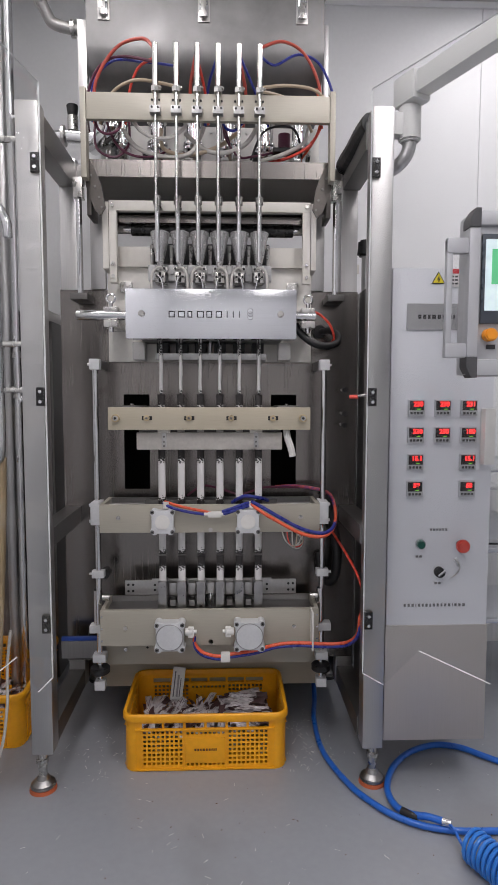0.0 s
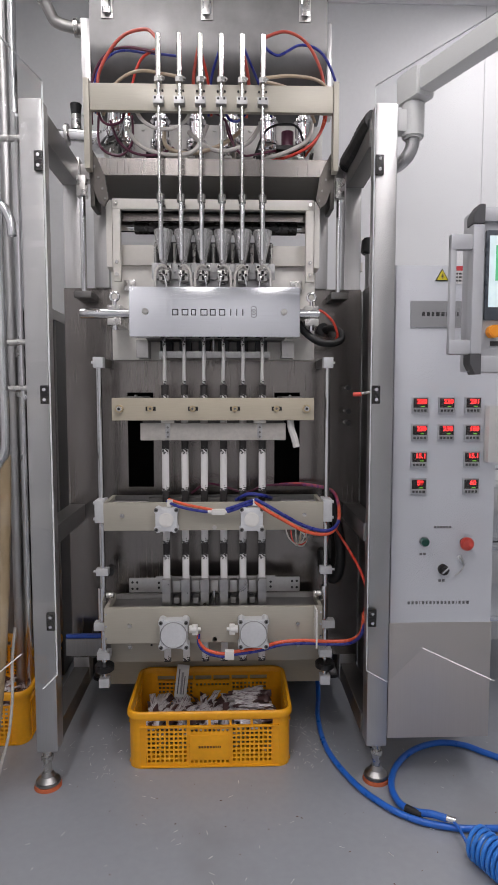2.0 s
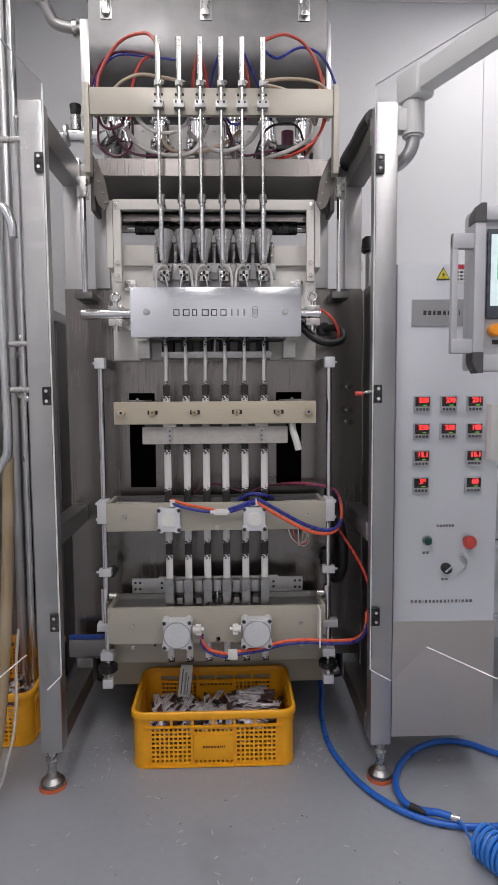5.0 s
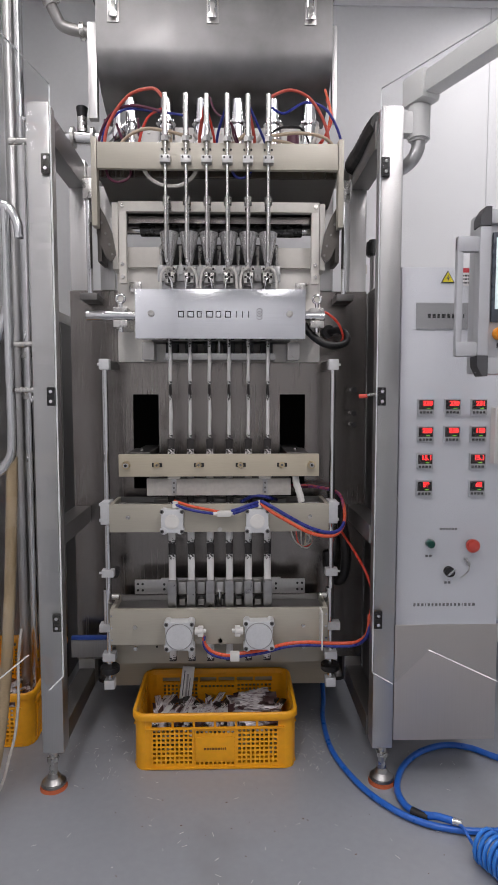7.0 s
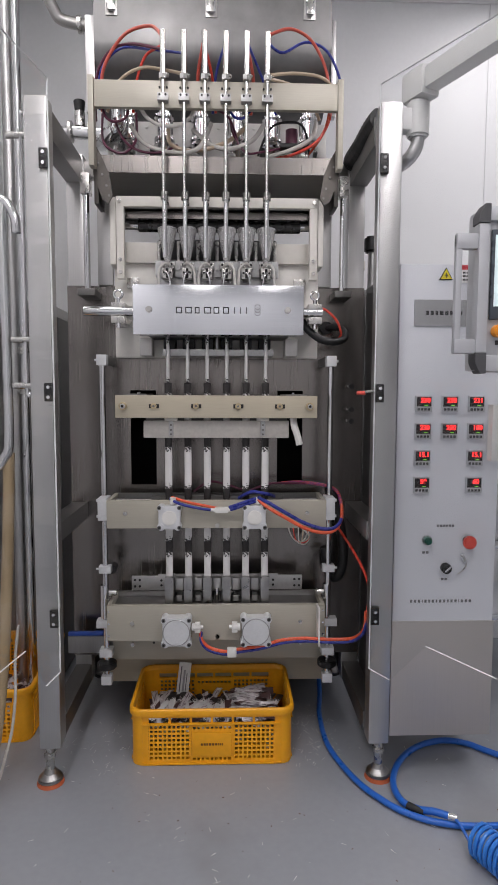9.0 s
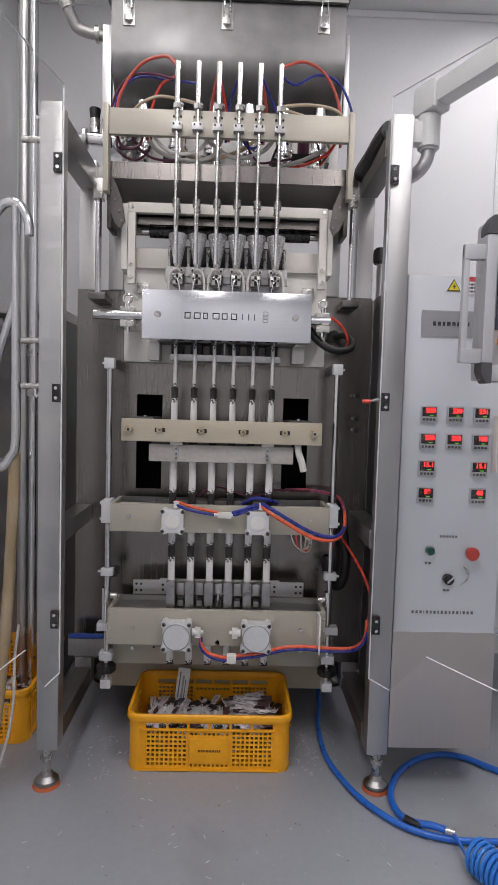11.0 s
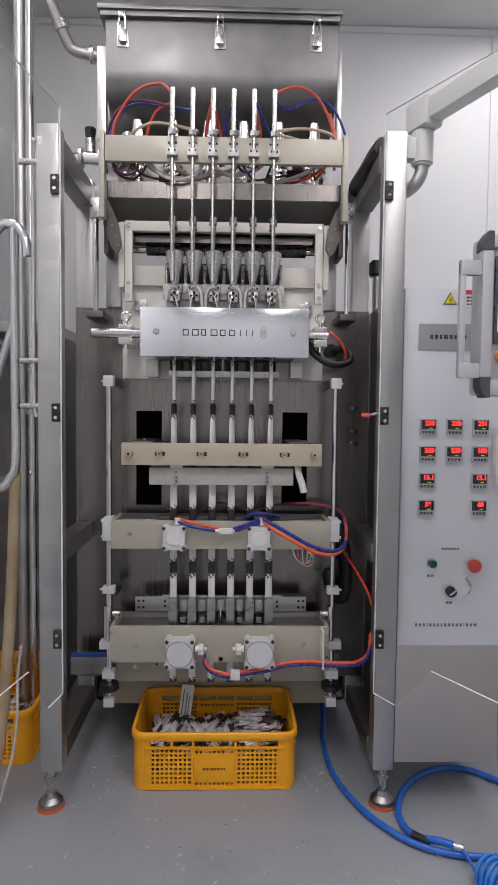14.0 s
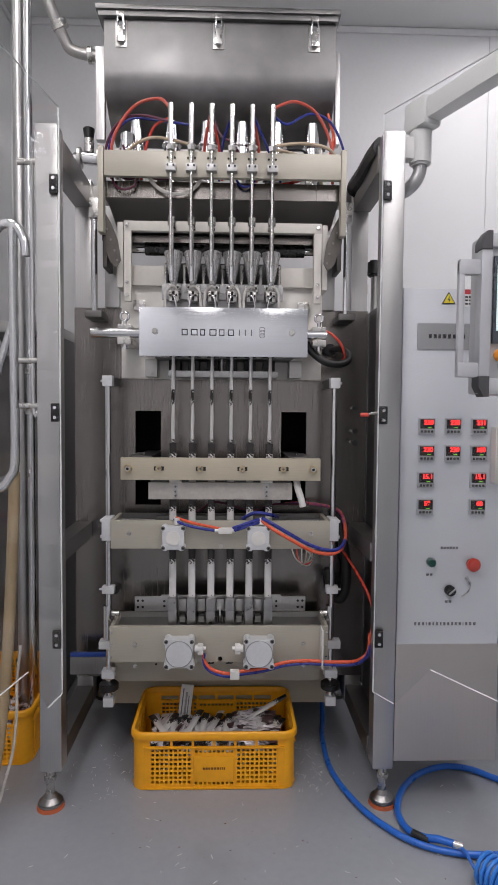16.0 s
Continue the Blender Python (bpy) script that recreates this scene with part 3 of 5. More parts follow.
def air_cylinder(x0, x1, z0, z1, y0, y1, parent, disc):
    cx, cz = (x0 + x1) / 2, (z0 + z1) / 2
    e = (x1 - x0) * 0.05
    bm = one(box, x0 + e, x1 - e, y0, y1, z0 + e, z1 - e, 0.004)
    for sx in (x0 + 0.0125, x1 - 0.0125):
        for sz in (z0 + 0.0125, z1 - 0.0125):
            rod(bm, (sx, y0 - 0.0015, sz), (sx, y1, sz), 0.0125, seg=16, bevel=0.002)
    cyl = part("air_cylinder", bm, CAST, parent, "square cast aluminium air cylinder")
    r = (x1 - x0) * (0.43 if disc else 0.30)
    bm = one(rod, (cx, y0 - 0.004, cz), (cx, y0 + 0.001, cz), r, seg=36, bevel=0.002)
    part("end_cap", bm, CAST if disc else PLASTIC_W, cyl)
    if disc:
        bm = bmesh.new()
        tube(bm, [(cx + r * math.sin(a), y0 - 0.002, cz + r * math.cos(a)) for a in (2 * math.pi * k / 30 for k in range(31))], 0.0016, 6, 1)
        part("cap_groove", bm, FINGER, cyl)
    k = (x1 - x0) * 0.41
    for sx in (-1, 1):
        for sz in (-1, 1):
            bm = one(rod, (cx + sx * k, y0 - 0.003, cz + sz * k), (cx + sx * k, y0, cz + sz * k), 0.0066, seg=12)
            b = part("corner_bolt", bm, DARK_STEEL, cyl)
            part("socket", one(rod, (cx + sx * k, y0 - 0.0038, cz + sz * k), (cx + sx * k, y0 - 0.0029, cz + sz * k), 0.0034, seg=6), BLACK, b)
    return cyl


for x0, x1 in ((-0.129, -0.052), (0.140, 0.218)):
    air_cylinder(x0, x1, 0.762, 0.845, 0.160, 0.189, mid, False)
    cx = (x0 + x1) / 2
    part("hose_fitting", one(rod, (cx + 0.01, 0.175, 0.845), (cx + 0.01, 0.175, 0.866), 0.0095), PLASTIC_W, mid)

# lower cutting station
low = part("lower_station", one(box, -0.297, 0.411, 0.190, 0.208, 0.392, 0.509, 0.0025), IVORY_GREY, machine)
for x0, x1 in ((-0.297, -0.285), (0.399, 0.411)):
    part("side_plate", one(box, x0, x1, 0.208, 0.345, 0.42, 0.509), IVORY_GREY, low)
# this rear bar, too, has the station's inner shade in its colour
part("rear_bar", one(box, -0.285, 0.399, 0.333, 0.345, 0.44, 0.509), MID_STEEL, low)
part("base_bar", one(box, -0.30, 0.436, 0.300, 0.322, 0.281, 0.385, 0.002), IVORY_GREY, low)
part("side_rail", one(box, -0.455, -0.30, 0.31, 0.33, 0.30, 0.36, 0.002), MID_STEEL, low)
part("blue_band", one(box, -0.455, -0.335, 0.312, 0.328, 0.361, 0.373, 0.002), BLUE_BAND, low)
bm = one(box, -0.234, 0.349, 0.300, 0.310, 0.524, 0.574, 0.004)
box(bm, -0.143, 0.264, 0.294, 0.302, 0.53, 0.581, 0.002)
grip = part("gripper_bar", bm, GRIP_STEEL, low, "worn steel gripper bar with drilled end plates")
for x, z in ((-0.222, 0.560), (-0.222, 0.538), (-0.206, 0.560), (-0.206, 0.538), (-0.132, 0.560), (-0.132, 0.543), (0.248, 0.560), (0.248, 0.543), (0.322, 0.560), (0.322, 0.538), (0.338, 0.560), (0.338, 0.538)):
    part("drilled_hole", one(rod, (x, 0.2925 if -0.14 < x < 0.26 else 0.2985, z), (x, 0.303, z), 0.0042, seg=10), BLACK, grip)
for x in LANES:
    bm = one(box, x - 0.0140, x + 0.0140, 0.226, 0.240, 0.478, 0.560, 0.004)
    box(bm, x - 0.0150, x + 0.0150, 0.222, 0.244, 0.548, 0.592, 0.007)
    part("gripper_finger", bm, FINGER_DARK, grip)
    part("finger_pad", one(box, x - 0.0135, x + 0.0135, 0.264, 0.300, 0.490, 0.585, 0.004), FINGER_DARK, grip)
    bm = one(box, x + 0.018, x + 0.045, 0.262, 0.292, 0.535, 0.577, 0.005)
    box(bm, x + 0.022, x + 0.041, 0.256, 0.292, 0.500, 0.520, 0.003)
    if x < LANES[5]:
        part("finger_block", bm, GRIP_STEEL, grip)
part("inner_plate", one(box, -0.284, 0.398, 0.209, 0.332, 0.482, 0.492, 0.002), MID_STEEL, low)
part("centre_bolt", one(rod, (0.057, 0.255, 0.49), (0.057, 0.255, 0.545), 0.007), CHROME, grip)
for s, x in ((-1, -0.275), (1, 0.39)):
    part("adjuster", one(rod, (x, 0.245, 0.535), (x + s * 0.024, 0.245, 0.535), 0.010), BOLT, low)
for x in (-0.215, 0.06, 0.33):
    for z in (0.452, 0.382):
        part("screw", one(rod, (x, 0.184, z if x != 0.06 else 0.405), (x, 0.190, z if x != 0.06 else 0.405), 0.007, seg=6), BOLT, low)
for x in (-0.291, 0.405):
    for z in (0.41, 0.45, 0.49):
        part("edge_screw", one(rod, (x, 0.187, z), (x, 0.190, z), 0.0032, seg=8), CHROME, low)
for x in (-0.16, 0.28):
    part("slot_mark", one(rod, (x, 0.298, 0.34), (x, 0.3005, 0.34), 0.004, seg=8), BLACK, low)
for s, x0, x1 in ((1, -0.119, -0.021), (-1, 0.134, 0.234)):
    air_cylinder(x0, x1, 0.384, 0.486, 0.148, 0.189, low, True)
    ex = x1 if s > 0 else x0
    bm = one(rod, (ex, 0.165, 0.447), (ex + s * 0.022, 0.165, 0.447), 0.012)
    box(bm, ex + s * 0.018 - 0.009, ex + s * 0.018 + 0.009, 0.156, 0.174, 0.43, 0.462, 0.003)
    rod(bm, (ex + s * 0.022, 0.165, 0.447), (ex + s * 0.036, 0.165, 0.447), 0.006)
    part("hose_fitting", bm, PLASTIC_W, low)

# air tubes along the stations
part("air_tube", one(tube, [(-0.09, 0.175, 0.862), (-0.06, 0.165, 0.848), (0.0, 0.165, 0.833), (0.06, 0.165, 0.825)], 0.0045), BLUE_TUBE, mid, "dark blue air tube")
part("air_tube", one(tube, [(-0.085, 0.18, 0.866), (-0.03, 0.172, 0.850), (0.03, 0.170, 0.838), (0.06, 0.168, 0.832)], 0.0045), ORANGE_TUBE, mid, "red air tube")
bm = one(box, 0.052, 0.095, 0.155, 0.178, 0.818, 0.836, 0.004)
rod(bm, (0.04, 0.166, 0.827), (0.105, 0.166, 0.827), 0.006)
part("tee_fitting", bm, PLASTIC_W, mid)
for o in (0.0, 0.009):
    part("air_tube", one(tube, [(0.098, 0.166, 0.826 + o), (0.125, 0.160, 0.836 + o), (0.155, 0.165, 0.846 + o), (0.182, 0.172, 0.853 + o)], 0.0052), BLUE_TUBE, mid)
for o, m in ((0.0, BLUE_TUBE), (-0.016, ORANGE_TUBE)):
    part("air_tube", one(tube, [(0.190, 0.170, 0.866 + o * 0.4), (0.222, 0.152, 0.852 + o), (0.28, 0.150, 0.818 + o), (0.34, 0.155, 0.785 + o), (0.395, 0.160, 0.767 + o * 0.8),
                                (0.435, 0.17, 0.768 + o * 0.5), (0.462, 0.20, 0.79), (0.468, 0.25, 0.84), (0.45, 0.30, 0.875), (0.36, 0.345, 0.888), (0.28, 0.355, 0.885)], 0.0058), m, mid)
part("air_tube", one(tube, [(-0.02, 0.30, 0.865), (0.03, 0.28, 0.90), (0.09, 0.30, 0.888), (0.16, 0.29, 0.87), (0.24, 0.31, 0.89), (0.36, 0.34, 0.885)], 0.0040), PURPLE_TUBE, mid)
part("air_tube", one(tube, [(0.13, 0.25, 0.85), (0.17, 0.22, 0.875), (0.22, 0.225, 0.868), (0.25, 0.28, 0.85)], 0.006), BLUE_TUBE, mid)
for k, m in ((0, ORANGE_TUBE), (1, BLUE_TUBE)):
    o = -0.009 * k
    part("air_tube", one(tube, [(0.008, 0.165, 0.43), (0.010, 0.165, 0.405 + o), (0.035, 0.165, 0.378 + o), (0.085, 0.162, 0.366 + o), (0.13, 0.165, 0.372 + o), (0.20, 0.165, 0.382 + o), (0.27, 0.155, 0.405 + o),
                                (0.34, 0.15, 0.412 + o), (0.41, 0.15, 0.408 + o), (0.47, 0.14, 0.412 + o), (0.498, 0.11, 0.432 + o), (0.514, 0.07, 0.475 + o), (0.518, 0.066, 0.53 + o)], 0.0055), m, low)
part("tee_fitting", one(box, 0.092, 0.122, 0.150, 0.172, 0.350, 0.378, 0.004), PLASTIC_W, low)
part("white_strap", one(box, 0.383, 0.388, 0.140, 0.191, 0.388, 0.512), PLASTIC_W, low)
part("red_wire", one(tube, [(0.518, 0.07, 0.515), (0.535, 0.10, 0.575), (0.520, 0.11, 0.64), (0.498, 0.18, 0.69), (0.485, 0.26, 0.715), (0.47, 0.31, 0.74)], 0.0042), RED_TUBE, machine)
part("power_cable", one(tube, [(0.455, 0.38, 0.86), (0.480, 0.34, 0.76), (0.492, 0.32, 0.66), (0.486, 0.32, 0.585), (0.468, 0.335, 0.555), (0.448, 0.36, 0.575), (0.44, 0.395, 0.64)], 0.0165, 12, 8, 0.08), BLACK, machine)
for k in range(5):
    a = 0.7 * k
    part("coiled_wire", one(tube, [(0.30 + 0.02 * k, 0.36, 0.75), (0.315 + 0.012 * k, 0.33, 0.70 - 0.012 * math.sin(a)), (0.345 + 0.01 * math.cos(a), 0.32, 0.675 + 0.01 * math.sin(a)), (0.375, 0.33, 0.70), (0.365 - 0.01 * k, 0.36, 0.75)], 0.0025, 6, 5), (CLEAR_TUBE, RED_TUBE, CLEAR_TUBE, BEIGE_TUBE, CLEAR_TUBE)[k], machine)
for z in (1.22, 1.14, 1.10):
    part("side_knob", one(rod, (0.515, 0.33, z), (0.515, 0.345, z), 0.009), BLACK, machine)
    part("knob_stem", one(rod, (0.515, 0.345, z), (0.515, 0.40, z), 0.005), BOLT, machine)

# the tray below the pumps, with its folded lip
bm = one(box, -0.322, 0.442, 0.250, 0.256, 1.886, 1.938)
box(bm, -0.322, -0.316, 0.256, 0.62, 1.886, 1.938), box(bm, 0.436, 0.442, 0.256, 0.62, 1.886, 1.938)
tray = part("drip_tray", bm, PLATE, machine, "folded steel drip tray")
bm = bmesh.new()
v = [bm.verts.new(p) for p in ((-0.316, 0.256, 1.888), (0.436, 0.256, 1.888), (0.425, 0.36, 1.832), (-0.304, 0.36, 1.832), (0.425, 0.62, 1.832), (-0.304, 0.62, 1.832))]
bm.faces.new(v[:4]), bm.faces.new((v[3], v[2], v[4], v[5]))
bmesh.ops.solidify(bm, geom=bm.faces[:], thickness=0.003)
part("tray_floor", bm, STEEL, tray)
for x in (-0.37, 0.475):
    post = part("lift_rod", one(rod, (x, 0.33, 1.535), (x, 0.33, 1.90), 0.0095, seg=16), CHROME, machine, "polished lift rod")
    part("rod_base", one(box, x - 0.028, x + 0.028, 0.30, 0.40, 1.513, 1.535, 0.003), DARK_STEEL, post)
    part("rod_head", one(box, x - 0.015, x + 0.015, 0.31, 0.35, 1.84, 1.905, 0.003), BOLT, post)
    part("back_strut", one(box, x - 0.028 + (0.05 if x < 0 else -0.05), x + 0.022 + (0.05 if x < 0 else -0.05), 0.385, 0.41, 1.56, 1.90, 0.003), STEEL_V, machine)


# moving filler carriage: bar, side arms, six filling tubes
carriage = part("filler_bar", one(box, -0.313, 0.430, 0.200, 0.218, 2.058, 2.137, 0.002), IVORY_GREY, machine, "ivory crossbar that lifts six filling tubes")
for s, x0, x1 in ((-1, -0.331, -0.314), (1, 0.431, 0.448)):
    bm = one(box, x0, x1, 0.196, 0.235, 1.885, 2.150, 0.002)
    part("side_arm", bm, IVORY_GREY, carriage)
    xa = (x0 + x1) / 2
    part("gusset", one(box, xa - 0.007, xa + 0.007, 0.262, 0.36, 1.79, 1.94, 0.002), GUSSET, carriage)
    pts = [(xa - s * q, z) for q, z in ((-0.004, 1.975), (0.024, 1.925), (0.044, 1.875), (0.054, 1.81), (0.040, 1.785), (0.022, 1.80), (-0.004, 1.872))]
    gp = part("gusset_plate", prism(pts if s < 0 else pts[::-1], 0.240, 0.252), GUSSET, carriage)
    for q, z in ((0.012, 1.905), (0.024, 1.872), (0.036, 1.838), (0.044, 1.808)):
        part("screw", one(rod, (xa - s * q, 0.2365, z), (xa - s * q, 0.2405, z), 0.0036, seg=8), DARK_STEEL, gp)
for x in LANES:
    xx = x - 0.003
    part("filling_tube", one(rod, (xx, 0.188, 1.785), (xx, 0.188, 2.19), 0.0052, seg=12), TUBE_STEEL, carriage)
    bm = one(rod, (xx, 0.188, 2.15), (xx, 0.188, 2.275), 0.0088, seg=16)
    rod(bm, (xx, 0.188, 2.135), (xx, 0.188, 2.15), 0.013, seg=6)
    part("valve_head", bm, TUBE_STEEL, carriage)
    bm = one(box, xx - 0.016, xx + 0.016, 0.176, 0.200, 2.070, 2.092, 0.002)
    part("tube_clamp", bm, FINGER, carriage)
    for s in (-1, 1):
        part("screw", one(rod, (xx + s * 0.011, 0.196, 2.116), (xx + s * 0.011, 0.2, 2.116), 0.0032, seg=8), BLACK, carriage)
        part("screw", one(rod, (xx + s * 0.009, 0.173, 2.085), (xx + s * 0.009, 0.176, 2.085), 0.0032, seg=8), BLACK, carriage)

for m, r, pts in ((PURPLE_TUBE, 0.0042, [(-0.295, 0.235, 2.075), (-0.283, 0.23, 2.04), (-0.255, 0.228, 2.026), (-0.222, 0.23, 2.04), (-0.215, 0.24, 2.075)]),
                  (CLEAR_TUBE, 0.006, [(-0.18, 0.24, 2.075), (-0.155, 0.232, 2.04), (-0.115, 0.228, 2.018), (-0.065, 0.23, 2.018), (-0.025, 0.236, 2.045), (-0.01, 0.24, 2.075)]),
                  (BLUE_TUBE, 0.004, [(0.10, 0.24, 2.07), (0.115, 0.232, 2.047), (0.14, 0.23, 2.044), (0.165, 0.236, 2.07)])):
    part("slack_hose", one(tube, pts, r, 8, 6), m, carriage)

# hoses that ride up and down with the filling tubes
RISING = (
    (FADED_TUBE, 0.0052, [(-0.300, 0.262, 2.07), (-0.293, 0.25, 2.19), (-0.225, 0.235, 2.285), (-0.145, 0.22, 2.305), (-0.108, 0.192, 2.265)]),
    (BLUE_TUBE, 0.0040, [(-0.310, 0.275, 2.08), (-0.302, 0.255, 2.185), (-0.24, 0.245, 2.250), (-0.15, 0.235, 2.245), (-0.046, 0.195, 2.215)]),
    (PURPLE_TUBE, 0.0045, [(-0.325, 0.285, 2.05), (-0.322, 0.27, 2.16), (-0.28, 0.255, 2.24), (-0.21, 0.24, 2.262), (-0.11, 0.195, 2.225)]),
    (BEIGE_TUBE, 0.0052, [(-0.285, 0.265, 2.07), (-0.245, 0.25, 2.155), (-0.175, 0.24, 2.192), (-0.10, 0.23, 2.182), (-0.045, 0.194, 2.155)]),
    (RED_TUBE, 0.0042, [(-0.205, 0.265, 2.07), (-0.19, 0.25, 2.16), (-0.16, 0.235, 2.225), (-0.108, 0.195, 2.235)]),
    (RED_TUBE, 0.0042, [(0.055, 0.26, 2.07), (0.045, 0.24, 2.165), (0.026, 0.194, 2.23)]),
    (BLUE_TUBE, 0.0042, [(0.045, 0.265, 2.07), (0.056, 0.24, 2.175), (0.082, 0.194, 2.235)]),
    (FADED_TUBE, 0.0052, [(0.002, 0.27, 2.08), (0.000, 0.24, 2.17), (0.020, 0.194, 2.25)]),
    (FADED_TUBE, 0.0052, [(0.165, 0.27, 2.07), (0.172, 0.24, 2.16), (0.154, 0.194, 2.225)]),
    (BLUE_TUBE, 0.0040, [(0.245, 0.265, 2.07), (0.20, 0.235, 2.165), (0.156, 0.194, 2.24)]),
    (FADED_TUBE, 0.0048, [(0.415, 0.27, 2.07), (0.405, 0.255, 2.19), (0.355, 0.24, 2.28), (0.285, 0.22, 2.305), (0.217, 0.192, 2.27)]),
    (BLUE_TUBE, 0.0042, [(0.448, 0.28, 2.05), (0.452, 0.265, 2.16), (0.405, 0.25, 2.255), (0.335, 0.24, 2.278), (0.262, 0.22, 2.235), (0.218, 0.194, 2.245)]),
    (BEIGE_TUBE, 0.0052, [(0.455, 0.29, 2.03), (0.452, 0.275, 2.11), (0.40, 0.25, 2.172), (0.31, 0.24, 2.185), (0.218, 0.194, 2.155)]),
    (BEIGE_TUBE, 0.0050, [(0.385, 0.275, 2.06), (0.345, 0.25, 2.125), (0.285, 0.24, 2.152), (0.218, 0.194, 2.145)]),
)
for m, r, pts in RISING:
    part("rising_hose", one(tube, pts, r, 8, 7), m, carriage)
for x in LANES:
    part("hose_barb", one(rod, (x - 0.003, 0.186, 2.152), (x + 0.012, 0.200, 2.152), 0.006, seg=10), BOLT, carriage)

# moving pull jaw
jaw = part("pull_jaw", one(box, -0.261, 0.378, 0.192, 0.214, 1.117, 1.188, 0.002), IVORY, machine, "ivory pull jaw bar on sliding arms")
for k, x in enumerate((-0.236, -0.140, -0.007, 0.126, 0.258, 0.353)):
    if k in (0, 5):
        bm = one(rod, (x, 0.183, 1.154), (x, 0.192, 1.154), 0.013, seg=20)
        part("bolt", bm, BRASS, jaw)
        part("socket", one(rod, (x, 0.1735, 1.154), (x, 0.1752, 1.154), 0.0045, seg=6), BLACK, jaw)
        part("nut", one(rod, (x, 0.175, 1.154), (x, 0.183, 1.154), 0.0085, seg=6), BOLT, jaw)
    else:
        part("slot", one(box, x - 0.015, x + 0.017, 0.1905, 0.1925, 1.1475, 1.1605, 0.0008), BLACK, jaw)
        part("bolt", one(rod, (x, 0.184, 1.154), (x, 0.1905, 1.154), 0.0098, seg=20, bevel=0.002), BRASS, jaw)
        part("socket", one(rod, (x, 0.1833, 1.154), (x, 0.1842, 1.154), 0.004, seg=6), DARK_STEEL, jaw)
part("clamp_strip", one(box, -0.176, 0.290, 0.214, 0.232, 1.052, 1.107, 0.003), SILICONE, jaw, "grey silicone clamp strip")
for x in (-0.088, 0.206):
    bm = one(box, x - 0.020, x + 0.020, 0.205, 0.23, 1.107, 1.122, 0.002)
    rod(bm, (x - 0.010, 0.200, 1.1145), (x - 0.010, 0.205, 1.1145), 0.003, seg=8), rod(bm, (x + 0.010, 0.200, 1.1145), (x + 0.010, 0.205, 1.1145), 0.003, seg=8)
    sb = part("strip_bracket", bm, FRAME, jaw)
    part("bracket_stem", one(box, x - 0.0075, x + 0.0075, 0.2105, 0.2142, 1.060, 1.107, 0.001), FINGER, sb)
    for z in (1.094, 1.078, 1.064):
        part("stem_screw", one(rod, (x, 0.2085, z), (x, 0.2106, z), 0.0036, seg=8), DARK_STEEL, sb)
for x0, x1 in ((-0.232, -0.172), (0.282, 0.342)):
    part("sliding_arm", one(box, x0, x1, 0.214, 0.60, 1.150, 1.186, 0.002), DARK_STEEL, jaw)
    part("arm_plate", one(box, x0 - 0.006, x1 + 0.006, 0.225, 0.394, 1.1865, 1.192, 0.002), DARK_STEEL, jaw)
    part("arm_screw", one(rod, ((x0 + x1) / 2, 0.30, 1.192), ((x0 + x1) / 2, 0.30, 1.198), 0.006, seg=12), BOLT, jaw)
part("rear_jaw", one(box, -0.176, 0.290, 0.270, 0.29, 1.08, 1.17, 0.002), DARK_STEEL, jaw)
part("hanging_sleeve", one(tube, [(0.305, 0.225, 1.118), (0.308, 0.22, 1.09), (0.318, 0.215, 1.06), (0.325, 0.215, 1.03)], 0.011, 10, 4, 0.1), PLASTIC_W, jaw)


# open acrylic doors on the front posts
def door(hx, dx, dy, width, name, notch):
    n = Vector((dx, dy, 0)).normalized()
    outline = [(0, 0.384), (0.085, 0.384), (notch, 0.530), (width, 0.530), (width, 2.04), (0, 2.04)]
    base = Vector((hx, -0.008, 0))
    t = Vector((-n.y, n.x, 0)) * 0.0025
    bm = bmesh.new()
    front = [bm.verts.new(base + n * s + Vector((0, 0, z)) + t) for s, z in outline]
    back = [bm.verts.new(base + n * s + Vector((0, 0, z)) - t) for s, z in outline]
    bm.faces.new(front), bm.faces.new(back[::-1])
    for k in range(len(front)):
        j = (k + 1) % len(front)
        bm.faces.new((front[k], back[k], back[j], front[j]))
    ob = part(name, bm, ACRYLIC, machine, "clear acrylic guard door standing open")
    ob.visible_shadow = False
    bm = bmesh.new()
    for k in range(len(outline)):
        a, b = outline[k], outline[(k + 1) % len(outline)]
        if k in (1, 3):
            continue
        pa, pb = (base + n * s + Vector((0, 0, z)) for s, z in (a, b))
        out = (pb - pa).cross(t).normalized() * 0.0006
        if out.dot((pa + pb) / 2 - (base + n * width / 2 + Vector((0, 0, 1.2)))) < 0:
            out = -out
        q = [bm.verts.new(p + out) for p in (pa + t, pb + t, pb - t, pa - t)]
        bm.faces.new(q)
    part("door_edge", bm, ACRYLIC_EDGE, ob, "bright polished door edge")
    return ob


for name, hx, dx, dy, w in (("left_guard", -0.394, -0.18, -0.98, 0.46), ("right_guard", 0.513, 0.50, -0.866, 0.43)):
    d = door(hx, dx, dy, w, "guard_door", 0.19 if hx < 0 else 0.212)
    for z in (1.832, 1.197, 0.543):
        s = -1 if hx < 0 else 1
        bm = one(box, hx + 0.002 if s > 0 else hx - 0.026, hx + 0.026 if s > 0 else hx - 0.002, -0.012, -0.001, z - 0.026, z + 0.026, 0.002)
        h = part("hinge", bm, BLACK, d)
        for zz in (-0.014, 0.014):
            part("hinge_screw", one(rod, (hx + s * 0.014, -0.016, z + zz), (hx + s * 0.014, -0.012, z + zz), 0.005, seg=8), CHROME, h)
part("sensor_tip", one(rod, (0.47, 0.03, 1.198), (0.492, 0.02, 1.198), 0.006), RED_BTN, machine)
